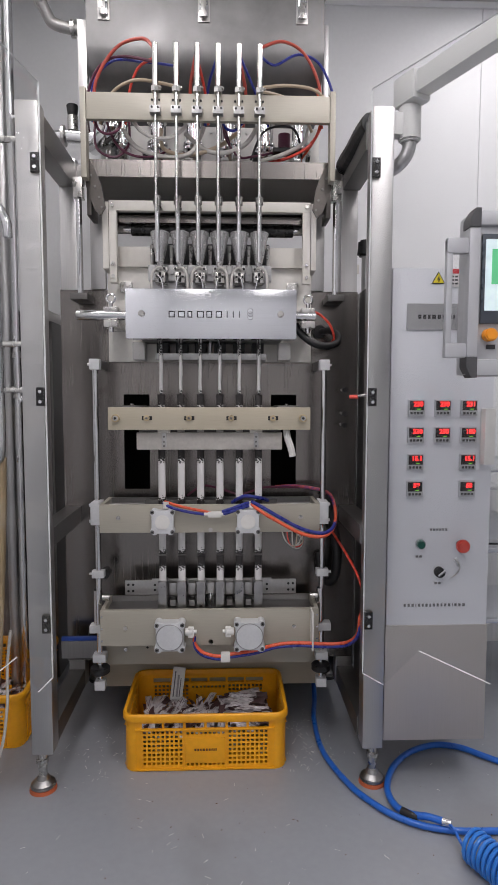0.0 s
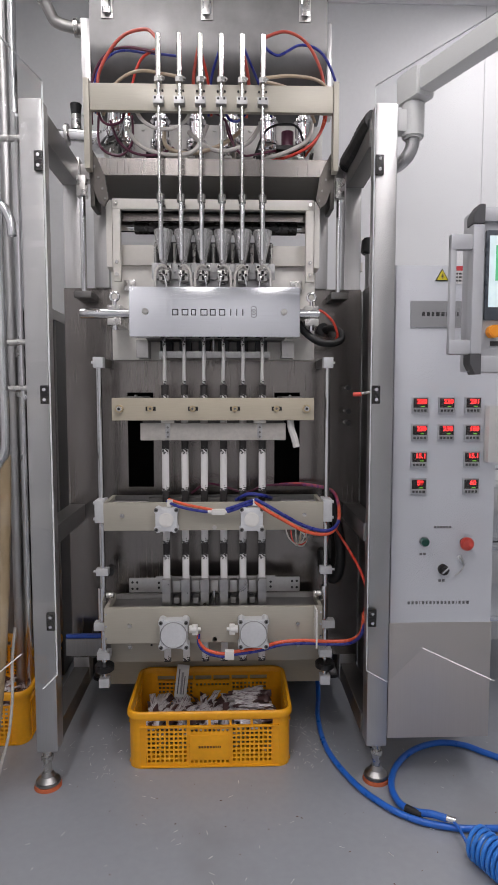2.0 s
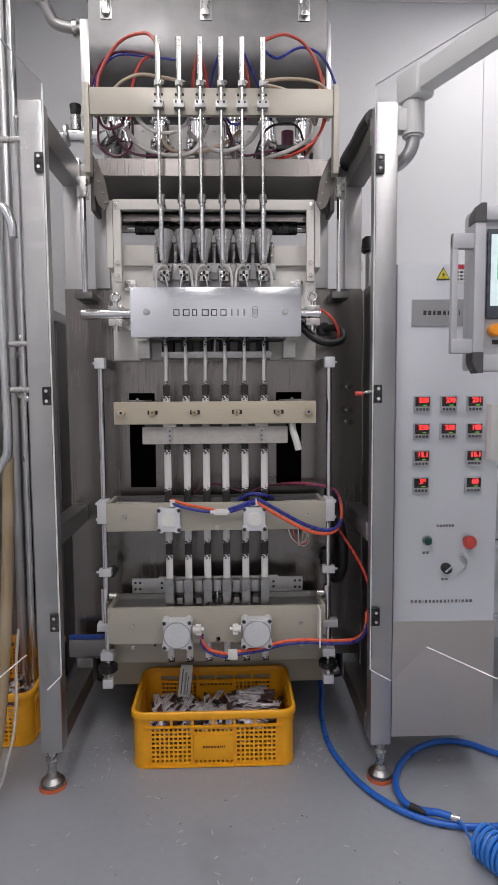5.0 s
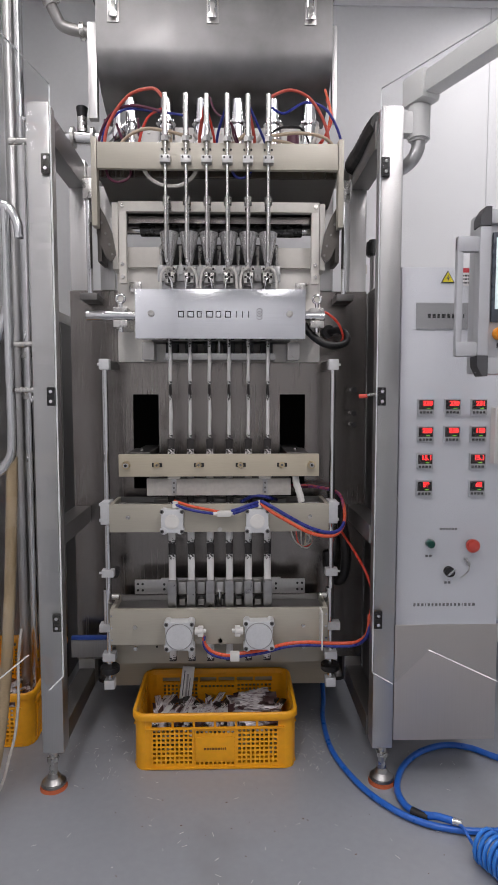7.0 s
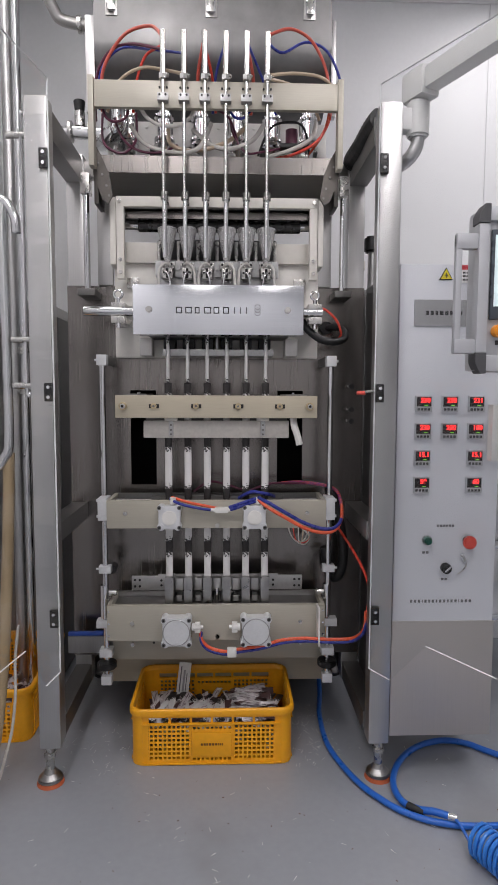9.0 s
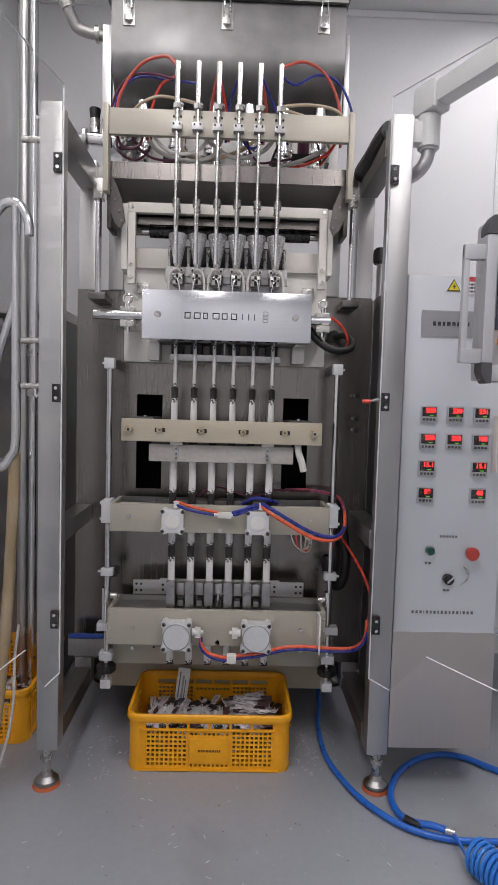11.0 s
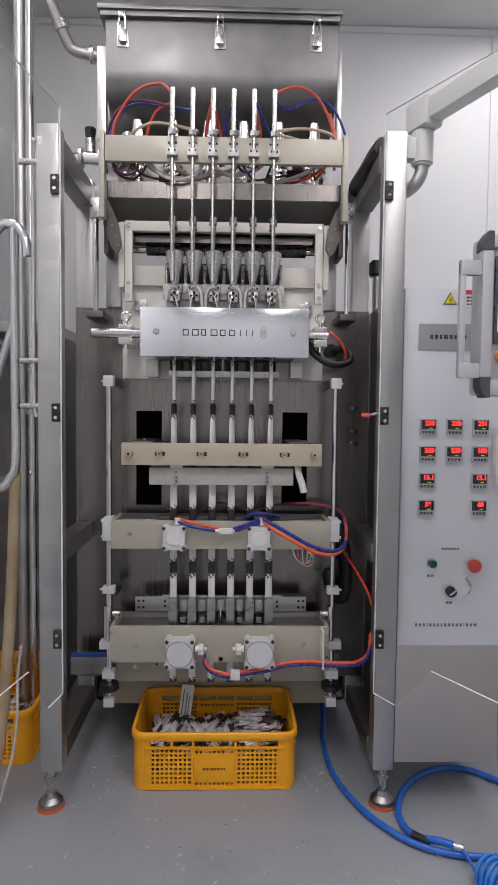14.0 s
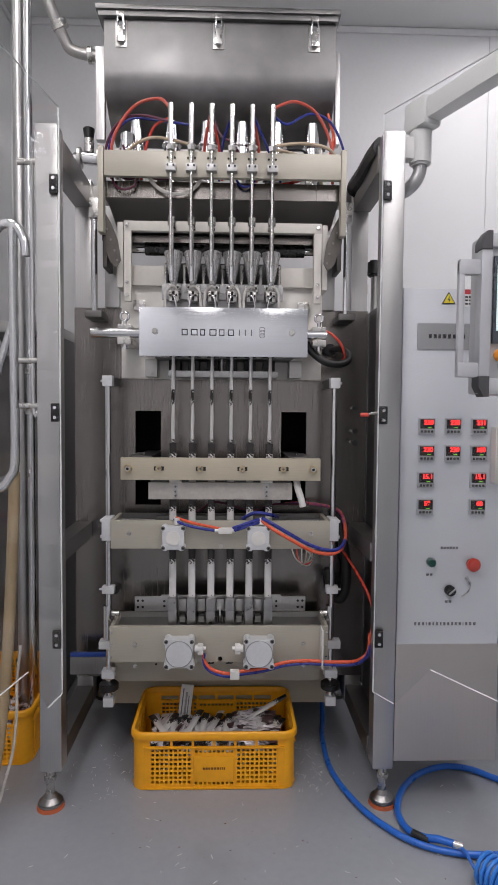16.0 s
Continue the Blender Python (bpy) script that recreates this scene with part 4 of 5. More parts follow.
part("sensor_stem", one(rod, (0.492, 0.02, 1.200), (0.516, 0.0, 1.205), 0.0045), BOLT, machine)

# ---- hopper and pumps ----
hopper = thing("product_hopper", "stainless steel product hopper with clamped lid above the pumps", "hopper")
bm = bmesh.new()
prof = [(0.32, 2.50), (0.32, 2.32)] + [(0.57 - 0.25 * math.cos(a), 2.32 - 0.16 * math.sin(a)) for a in (math.pi * k / 12 for k in range(1, 12))] + [(0.82, 2.32), (0.82, 2.50)]
for x in (-0.335, 0.428):
    bm.faces.new([bm.verts.new((x, y, z)) for y, z in prof])
bm.verts.ensure_lookup_table()
nn = len(prof)
for k in range(nn):
    a, b = k, (k + 1) % nn
    bm.faces.new((bm.verts[a], bm.verts[b], bm.verts[nn + b], bm.verts[nn + a]))
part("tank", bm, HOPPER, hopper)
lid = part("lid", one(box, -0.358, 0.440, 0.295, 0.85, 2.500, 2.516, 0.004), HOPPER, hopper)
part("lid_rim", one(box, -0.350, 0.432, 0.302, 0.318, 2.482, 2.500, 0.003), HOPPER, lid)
for x in (-0.278, 0.040, 0.355):
    bm = one(box, x - 0.014, x + 0.014, 0.306, 0.319, 2.405, 2.468, 0.004)
    la = part("latch", bm, CHROME, hopper)
    part("latch_plate", one(box, x - 0.019, x + 0.019, 0.3155, 0.3195, 2.392, 2.476, 0.002), STEEL, la)
    part("lid_hook", one(box, x - 0.012, x + 0.012, 0.296, 0.304, 2.478, 2.494, 0.002), BOLT, la)
    part("latch_lever", one(box, x - 0.009, x + 0.009, 0.298, 0.306, 2.400, 2.45, 0.003), BOLT, la)
    part("latch_hook", one(tube, [(x - 0.011, 0.304, 2.44), (x - 0.009, 0.300, 2.475), (x, 0.299, 2.484), (x + 0.009, 0.300, 2.475), (x + 0.011, 0.304, 2.44)], 0.0028, 6, 4), CHROME, la)
part("side_flange", one(box, -0.365, -0.336, 0.33, 0.36, 2.10, 2.40, 0.003), STEEL_V, hopper)
part("side_flange", one(box, 0.429, 0.445, 0.33, 0.36, 2.10, 2.40, 0.003), STEEL_V, hopper)
for k in range(6):
    x = -0.245 + 0.122 * k
    bm = one(rod, (x, 0.42, 1.965), (x, 0.42, 2.20), 0.024, seg=20)
    for z, r in ((1.968, 0.034), (2.03, 0.036), (2.045, 0.036), (2.12, 0.034)):
        rod(bm, (x, 0.42, z), (x, 0.42, z + 0.011), r, seg=20, bevel=0.002)
    pump = part("pump", bm, CHROME, hopper, "polished steel dosing pump")
    bm = one(rod, (x + 0.02, 0.385, 1.935), (x + 0.02, 0.385, 1.97), 0.014, seg=6)
    rod(bm, (x + 0.02, 0.385, 1.97), (x + 0.02, 0.36, 2.0), 0.008)
    part("pump_fitting", bm, BOLT, pump)
    bm = one(rod, (x - 0.035, 0.37, 1.985), (x - 0.01, 0.40, 1.995), 0.012)
    rod(bm, (x - 0.035, 0.37, 1.96), (x - 0.035, 0.37, 2.01), 0.009)
    part("elbow_fitting", bm, (BOLT, BLACK, BOLT)[k % 3], pump)
for k in range(7):
    x = -0.306 + 0.122 * k
    bm = one(box, max(x - 0.034, -0.318), min(x + 0.034, 0.432), 0.432, 0.455, 1.972, 2.118, 0.004)
    rod(bm, (max(x, -0.29), 0.426, 2.10), (max(x, -0.29), 0.433, 2.10), 0.006, seg=8)
    part("pump_block", bm, PLASTIC_W, hopper, "white plastic block between the pumps")
bm = one(rod, (0.30, 0.31, 2.00), (0.30, 0.31, 2.045), 0.020, seg=24)
part("meter_body", bm, PURPLE_TUBE, hopper)
part("meter_band", one(box, 0.262, 0.336, 0.29, 0.335, 1.985, 1.999, 0.004), BLACK, hopper)
part("support_beam", one(box, -0.32, 0.44, 0.46, 0.50, 1.94, 1.968, 0.003), STEEL, hopper)
# hoses from the tank's front to the pumps and the filling tubes
HOSES = (
    (PURPLE_TUBE, 0.005, [(-0.315, 0.34, 2.10), (-0.30, 0.28, 1.985), (-0.24, 0.27, 1.952), (-0.20, 0.29, 2.0), (-0.205, 0.33, 2.10)]),
    (PURPLE_TUBE, 0.005, [(-0.27, 0.30, 2.07), (-0.24, 0.28, 2.00), (-0.19, 0.27, 1.96), (-0.12, 0.27, 1.955), (-0.07, 0.30, 1.99)]),
    (CLEAR_TUBE, 0.009, [(-0.22, 0.30, 2.05), (-0.17, 0.28, 1.985), (-0.08, 0.27, 1.955), (0.0, 0.27, 1.97), (0.04, 0.30, 2.06)]),
    (CLEAR_TUBE, 0.009, [(-0.02, 0.30, 2.04), (0.04, 0.28, 1.985), (0.10, 0.27, 1.97), (0.17, 0.28, 2.00), (0.21, 0.30, 2.06)]),
    (BEIGE_TUBE, 0.0085, [(-0.10, 0.32, 2.06), (-0.09, 0.29, 1.99), (-0.02, 0.28, 1.965), (0.08, 0.28, 1.99), (0.15, 0.31, 2.05)]),
    (PURPLE_TUBE, 0.0045, [(0.10, 0.31, 2.08), (0.11, 0.28, 2.02), (0.15, 0.27, 1.96), (0.20, 0.28, 1.965), (0.27, 0.31, 1.99)]),
    (RED_TUBE, 0.006, [(0.25, 0.33, 1.965), (0.31, 0.28, 1.962), (0.38, 0.27, 2.00), (0.42, 0.28, 2.08), (0.41, 0.31, 2.16)]),
    (CLEAR_TUBE, 0.009, [(0.22, 0.31, 1.96), (0.30, 0.28, 1.975), (0.36, 0.28, 2.01), (0.38, 0.31, 2.07)]),
    (ORANGE_TUBE, 0.005, [(0.36, 0.33, 1.98), (0.40, 0.28, 2.03), (0.415, 0.27, 2.10), (0.40, 0.29, 2.18)]),
    (BLACK, 0.0045, [(0.19, 0.30, 1.96), (0.23, 0.28, 2.04), (0.30, 0.28, 2.06), (0.34, 0.29, 2.04), (0.36, 0.33, 1.98)]),
    (PURPLE_TUBE, 0.0045, [(0.03, 0.31, 2.16), (0.05, 0.28, 2.10), (0.10, 0.27, 2.06), (0.13, 0.30, 1.98)]),
)
for m, r, pts in HOSES:
    part("product_hose", one(tube, pts, r * 0.8, 8, 6), m, hopper)
part("suction_elbow", one(tube, [(-0.34, 0.45, 2.05), (-0.30, 0.38, 2.045), (-0.27, 0.36, 2.07), (-0.265, 0.37, 2.13)], 0.026, 14), CHROME, hopper)

# ---- electrical cabinet ----
cab = thing("electrical_cabinet", "grey painted electrical cabinet with temperature controllers and a steel base", "cabinet")
CY = 0.038
part("body", one(box, 0.592, 0.900, CY + 0.002, 0.46, 0.50, 1.570, 0.004), CABINET, cab)
part("base", one(box, 0.590, 0.903, CY - 0.001, 0.46, 0.147, 0.509, 0.003), PANEL_STEEL, cab, "brushed steel lower panel")
bm = one(box, 0.862, 0.874, CY - 0.030, CY, 1.00, 1.165, 0.004)
box(bm, 0.862, 0.893, CY - 0.034, CY - 0.028, 1.00, 1.165, 0.003)
part("door_handle", bm, PLASTIC_W, cab, "white flat door handle")
part("side_skin", one(box, 0.586, 0.592, 0.07, 0.46, 0.16, 1.565), DARK_STEEL, cab)
GAUGES = ((0, 0, "230"), (1, 0, "230"), (2, 0, "231"), (0, 1, "230"), (1, 1, "230"), (2, 1, "180"), (0, 2, "15.1"), (2, 2, "15.1"), (0, 3, "59"), (2, 3, "60"))
for cx, rz, text in GAUGES:
    x, z = 0.668 + 0.0785 * cx, 1.166 - 0.080 * rz
    g = part("temperature_controller", one(box, x - 0.024, x + 0.024, CY - 0.008, CY + 0.002, z - 0.024, z + 0.024, 0.002), HMI_GREY, cab)
    part("display", one(box, x - 0.021, x + 0.021, CY - 0.0095, CY - 0.008, z - 0.007, z + 0.0205), BLACK, g)
    lettering(text, 0.0190, x + 0.004, CY - 0.0100, z + 0.0105, DIGIT, "readout", g, 0.0005)
    part("lower_readout", one(box, x + 0.001, x + 0.012, CY - 0.0103, CY - 0.0096, z - 0.005, z - 0.0022), GREEN_DIGIT, g)
    bm = bmesh.new()
    for k in range(4):
        box(bm, x - 0.019 + 0.010 * k, x - 0.012 + 0.010 * k, CY - 0.0095, CY - 0.008, z - 0.019, z - 0.012, 0.001)
    part("keys", bm, HMI_DARK, g)
np_ = part("name_plate", one(box, 0.635, 0.815, CY - 0.002, CY + 0.002, 1.392, 1.468), NAMEPLATE, cab, "grey plate with dark printed bars")
bm = bmesh.new()
bars(bm, 0.668, 0.775, 1.424, 1.436, CY - 0.002, [1, 1, 0.8, 1.2, 1.0, 1.0, 0.4, 0.4, 0.4], 0.6)
part("printed_mark", bm, INK, np_)


w = part("warning_sign", prism(((0.705, 1.525), (0.745, 1.525), (0.725, 1.560)), CY - 0.001, CY + 0.003), INK, cab, "yellow triangular electric shock warning")
part("sign_face", prism(((0.7090, 1.5272), (0.7410, 1.5272), (0.725, 1.5555)), CY - 0.0025, CY - 0.001), WARN_YELLOW, w)
part("bolt_mark", prism([(0.725 + a, 1.5375 + b) for a, b in ((0.002, 0.010), (-0.0045, -0.001), (0.000, -0.001), (-0.001, -0.009), (0.0045, 0.002), (0.000, 0.002))], CY - 0.004, CY - 0.0025), INK, w)
sg = part("notice", one(box, 0.760, 0.812, CY - 0.002, CY + 0.001, 1.517, 1.567), SIGN_WHITE, cab, "white notice with a red heading band")
part("heading", one(box, 0.760, 0.812, CY - 0.0035, CY - 0.002, 1.554, 1.567), SIGN_RED, sg)
bm = bmesh.new()
for r in range(3):
    bars(bm, 0.764, 0.808, 1.523 + 0.010 * r, 1.528 + 0.010 * r, CY - 0.002, [1, 1.3, 0.8, 1.2, 1], 0.5)
part("printed_mark", bm, INK, sg)
b = part("green_button", one(rod, (0.689, CY - 0.022, 0.760), (0.689, CY, 0.760), 0.0115, seg=24, bevel=0.002), GREEN_BTN, cab)
part("bezel", one(rod, (0.689, CY - 0.010, 0.760), (0.689, CY + 0.001, 0.760), 0.0155, seg=24, bevel=0.002), CHROME, b)
b = part("emergency_stop", one(rod, (0.812, CY - 0.030, 0.756), (0.812, CY - 0.012, 0.756), 0.0205, 0.019, seg=28, bevel=0.005), RED_BTN, cab, "red mushroom emergency stop")
part("stem", one(rod, (0.812, CY - 0.012, 0.756), (0.812, CY + 0.001, 0.756), 0.013, seg=20), BLACK, b)
b = part("selector_switch", one(rod, (0.748, CY - 0.020, 0.675), (0.748, CY + 0.001, 0.675), 0.0155, seg=24, bevel=0.003), BLACK, cab)
part("pointer", one(box, -0.003, 0.003, -0.006, 0, -0.013, 0.013, 0.001, pose(0.750, CY - 0.019, 0.676, 0, 50)), CHROME, b)
part("key_chain", one(tube, [(0.792, CY - 0.012, 0.715), (0.803, CY - 0.014, 0.702), (0.807, CY - 0.012, 0.685), (0.797, CY - 0.010, 0.667), (0.782, CY - 0.008, 0.656)], 0.0022, 6, 6), BOLT, cab)
part("key", one(box, -0.006, 0.006, -0.002, 0.002, -0.014, 0.014, 0.001, pose(0.800, CY - 0.010, 0.706, 0, -30)), CHROME, cab)
bm = bmesh.new()
bars(bm, 0.720, 0.772, 0.7985, 0.8055, CY + 0.002, [1, 1, 1, 1, 1, 1], 0.5)
bars(bm, 0.678, 0.697, 0.717, 0.724, CY + 0.002, [1, 1], 0.4)
bars(bm, 0.737, 0.756, 0.635, 0.642, CY + 0.002, [1, 1], 0.4)
part("printed_caption", bm, GREY_INK, cab)
bm = bmesh.new()
bars(bm, 0.645, 0.832, 0.566, 0.575, CY + 0.002, [1, 1, 1, 0.3, 1, 0.8, 1, 0.7, 1, 1, 0.8, 1, 1, 0.3, 1, 1, 1.2], 0.9)
part("printed_line", bm, GREY_INK, cab)

# ---- operator panel on its swing arm ----
hmi = thing("operator_panel", "grey aluminium operator panel with touch screen hanging from a swing arm", "control panel", at=(0.011, 0, 0))
HY = -0.40
part("housing", one(box, 0.632, 0.95, HY + 0.004, HY + 0.07, 1.248, 1.600, 0.01), HMI_GREY, hmi)
part("edge_profile", one(box, 0.627, 0.651, HY - 0.008, HY + 0.022, 1.287, 1.566, 0.005), HMI_GREY, hmi)
for z0, z1, s in ((1.566, 1.602, 1), (1.246, 1.287, -1)):
    bm = bmesh.new()
    pts = ((0.626, z0 if s > 0 else z1), (0.626, z0 + 0.018 if s > 0 else z1 - 0.022), (0.638, z1 + 0.004 if s > 0 else z0 - 0.004), (0.650, z1 + 0.004 if s > 0 else z0 - 0.004), (0.650, z0 if s > 0 else z1))
    bm.faces.new([bm.verts.new((x, HY - 0.010, z)) for x, z in pts])
    r = bmesh.ops.extrude_face_region(bm, geom=bm.faces[:])
    bmesh.ops.translate(bm, vec=(0, 0.04, 0), verts=[g for g in r["geom"] if isinstance(g, bmesh.types.BMVert)])
    part("corner_cap", bm, HMI_DARK, hmi, "dark plastic corner cap")
    part("rim_profile", one(box, 0.650, 0.95, HY - 0.008, HY + 0.06, min(z0, z1) if s < 0 else z0 + 0.004, max(z0, z1) if s > 0 else z1 - 0.004, 0.008), HMI_GREY, hmi)
part("bezel", one(box, 0.657, 0.92, HY - 0.004, HY + 0.004, 1.360, 1.553, 0.003), SCREEN_FRAME, hmi)
scr = part("screen", one(box, 0.664, 0.91, HY - 0.0052, HY - 0.004, 1.388, 1.541), SCREEN, hmi, "lit touch screen")
part("screen_field", one(box, 0.678, 0.82, HY - 0.0064, HY - 0.0052, 1.445, 1.520), SCREEN_GREEN, scr)
part("selector", one(rod, (0.676, HY - 0.022, 1.335), (0.676, HY + 0.004, 1.335), 0.014, seg=24, bevel=0.003), ORANGE_BTN, hmi)
part("selector_label", one(box, 0.674, 0.694, HY + 0.0015, HY + 0.004, 1.305, 1.315), INK, hmi)
bm = one(box, 0.580, 0.594, HY - 0.002, HY + 0.014, 1.305, 1.543, 0.005)
box(bm, 0.580, 0.628, HY - 0.004, HY + 0.016, 1.511, 1.545, 0.006)
box(bm, 0.580, 0.628, HY - 0.004, HY + 0.016, 1.285, 1.318, 0.006)
part("handle", bm, HMI_GREY, hmi)
u = Vector((0.40, -0.917, 0)).normalized()
a0 = Vector((0.618, 0.03, 2.055))
L = 0.50
arm_m = Matrix.Translation(a0) @ u.to_track_quat("X", "Z").to_matrix().to_4x4()
part("swing_arm", one(box, 0.05, L, -0.025, 0.025, -0.030, 0.028, 0.009, arm_m), ARM_GREY, hmi, "pale grey square swing arm")
part("arm_joint", one(box, -0.038, 0.05, -0.032, 0.032, -0.042, 0.038, 0.012, arm_m), ARM_GREY, hmi)
part("pivot", one(rod, (0.618, 0.03, 1.915), (0.618, 0.03, 2.014), 0.031, seg=28, bevel=0.006), ARM_GREY, hmi)
part("pivot_bracket", one(box, 0.569, 0.61, 0.01, 0.05, 1.93, 1.99, 0.004), ARM_GREY, hmi)
part("cable_bend", one(tube, [(0.618, 0.03, 1.92), (0.616, 0.032, 1.895), (0.602, 0.04, 1.868), (0.58, 0.07, 1.855), (0.555, 0.10, 1.86)], 0.019, 12), FINGER, hmi)
end = a0 + u * (L - 0.04)
part("drop_tube", one(rod, (end.x, HY + 0.04, 1.60), (end.x, HY + 0.04, 2.03), 0.022, seg=20), ARM_GREY, hmi)

# black cable harness on the side beam
har = tagged(part("cable_harness", one(tube, [(0.530, 0.07, 1.985), (0.524, 0.15, 1.985), (0.520, 0.26, 1.98), (0.518, 0.36, 1.985), (0.516, 0.40, 1.98)], 0.030, 10, 8, 0.06), BLACK), "black bundled cable harness on the steel beam", "cable")

# ---- pipework at the side ----
pipe = thing("product_pipe", "polished steel product pipe with clamps and a black valve knob", "pipe")
part("ceiling_run", one(tube, [(-0.665, 0.55, 2.96), (-0.605, 0.60, 2.74), (-0.555, 0.66, 2.615), (-0.52, 0.68, 2.58), (-0.40, 0.70, 2.57), (-0.34, 0.70, 2.565)], 0.021, 16, 8), STEEL, pipe)
for p0, p1 in (((-0.572, 0.635, 2.665), (-0.562, 0.645, 2.64)), ((-0.47, 0.69, 2.572), (-0.455, 0.69, 2.572))):
    part("clamp", one(rod, p0, p1, 0.031, seg=24), BOLT, pipe)
bm = one(rod, (-0.465, 0.52, 2.115), (-0.34, 0.50, 2.10), 0.022, seg=18)
part("branch", bm, CHROME, pipe)
bm = one(rod, (-0.430, 0.515, 2.13), (-0.430, 0.515, 2.18), 0.018, seg=18)
rod(bm, (-0.468, 0.52, 2.115), (-0.458, 0.52, 2.115), 0.036, seg=20), rod(bm, (-0.395, 0.51, 2.11), (-0.385, 0.51, 2.11), 0.036, seg=20)
part("valve_body", bm, BOLT, pipe)
part("valve_knob", one(rod, (-0.430, 0.515, 2.18), (-0.430, 0.515, 2.218), 0.016, 0.021, 20, 0.003), BLACK, pipe)
part("riser", one(tube, [(-0.468, 0.52, 2.115), (-0.53, 0.53, 2.105), (-0.56, 0.54, 2.03), (-0.565, 0.55, 1.6), (-0.565, 0.55, 0.05)], 0.02, 14, 6), CHROME, pipe)

rail = thing("step_handrail", "stainless steel tubular handrail of a work step", "handrail")
part("upright", one(rod, (-0.668, 0.585, 0.0), (-0.668, 0.585, 2.95), 0.015, seg=18), CHROME, rail)
part("upright", one(rod, (-0.710, 0.60, 0.0), (-0.710, 0.60, 2.95), 0.020, seg=18), STEEL_V, rail)
part("hook", one(tube, [(-0.735, 0.58, 1.40), (-0.72, 0.20, 1.50), (-0.68, 0.06, 1.60), (-0.60, 0.05, 1.705), (-0.565, 0.045, 1.735), (-0.53, 0.045, 1.728), (-0.508, 0.045, 1.69), (-0.503, 0.045, 1.645)], 0.0135, 14, 6), CHROME, rail)
part("loop", one(tube, [(-0.540, 0.045, 1.725), (-0.540, 0.045, 1.60), (-0.540, 0.045, 1.30), (-0.540, 0.045, 1.06), (-0.556, 0.045, 1.005), (-0.585, 0.045, 0.975), (-0.68, 0.06, 0.955), (-0.73, 0.20, 0.955), (-0.735, 0.58, 0.955)], 0.0135, 14, 6), CHROME, rail)
part("brace", one(rod, (-0.545, 0.05, 1.455), (-0.700, 0.06, 0.962), 0.012, seg=16), CHROME, rail)
for z in (1.35, 1.20):
    part("tie_bar", one(rod, (-0.710, 0.60, z), (-0.668, 0.585, z), 0.008), BOLT, rail)
    part("clamp", one(rod, (-0.668, 0.585, z - 0.012), (-0.668, 0.585, z + 0.012), 0.022, seg=20), BOLT, rail)
pull = part("pull_rod", one(tube, [(-0.462, 0.03, 1.965), (-0.476, 0.03, 1.962), (-0.480, 0.03, 1.94), (-0.480, 0.03, 1.60), (-0.480, 0.03, 1.22), (-0.462, 0.03, 1.20)], 0.006, 10, 5), CHROME, machine)
for z in (1.905, 1.345, 1.215):
    part("rod_stud", one(rod, (-0.520, 0.03, z), (-0.462, 0.03, z), 0.009), BOLT, pull)
hose = tagged(part("braided_hose", one(tube, [(-0.548, 0.06, 1.02), (-0.550, 0.05, 0.85), (-0.556, 0.03, 0.6), (-0.566, 0.0, 0.35), (-0.585, -0.04, 0.14), (-0.62, -0.07, 0.025), (-0.74, -0.14, 0.019), (-0.88, -0.2, 0.019)], 0.0165, 14, 10), BRAID), "tan braided product hose hanging down to the floor", "hose")
tagged(part("thin_cable", one(tube, [(-0.535, 0.06, 0.50), (-0.540, 0.04, 0.40), (-0.537, 0.02, 0.28), (-0.555, 0.0, 0.15), (-0.62, -0.03, 0.008), (-0.85, -0.1, 0.006)], 0.0045, 8, 8), CLEAR_TUBE), "thin pale cable hanging beside the braided hose", "cable")
# steel work step behind the rail
step = thing("work_step", "stainless steel work step with folded sides", "work step")
part("platform", one(box, -0.90, -0.60, 0.62, 1.06, 1.50, 1.54, 0.004), STEEL, step)
part("side_panel", one(box, -0.61, -0.60, 0.80, 1.06, 0.0, 1.50, 0.002), DARK_STEEL, step)
part("front_panel", one(box, -0.90, -0.61, 0.80, 0.81, 0.0, 1.50, 0.002), DARK_STEEL, step)
stub = thing("capped_pipe", "pale steel pipe with a black cap behind the machine", "pipe")
part("pipe", one(rod, (0.684, 0.80, 0.0), (0.684, 0.80, 1.775), 0.017, seg=16), STEEL_V, stub)
part("cap", one(rod, (0.681, 0.80, 1.770), (0.681, 0.80, 1.835), 0.033, 0.028, 20, 0.008), BLACK, stub)
part("bracket", one(box, 0.615, 0.655, 0.79, 0.81, 1.70, 1.735, 0.003), FRAME, stub)
# a second machine's edge far to the right
unit = thing("rear_trolley", "steel trolley with shelves standing behind the cabinet", "trolley")
for z in (0.35, 0.62, 0.92):
    part("shelf", one(box, 0.98, 1.45, 0.45, 0.85, z, z + 0.02, 0.003), COVER, unit)
for x in (1.0, 1.42):
    for y in (0.47, 0.82):
        part("leg", one(rod, (x, y, 0.0), (x, y, 1.05), 0.012), CHROME, unit)
part("bin", one(box, 1.0, 1.2, 0.5, 0.75, 0.642, 0.85, 0.01), CHROME, unit)


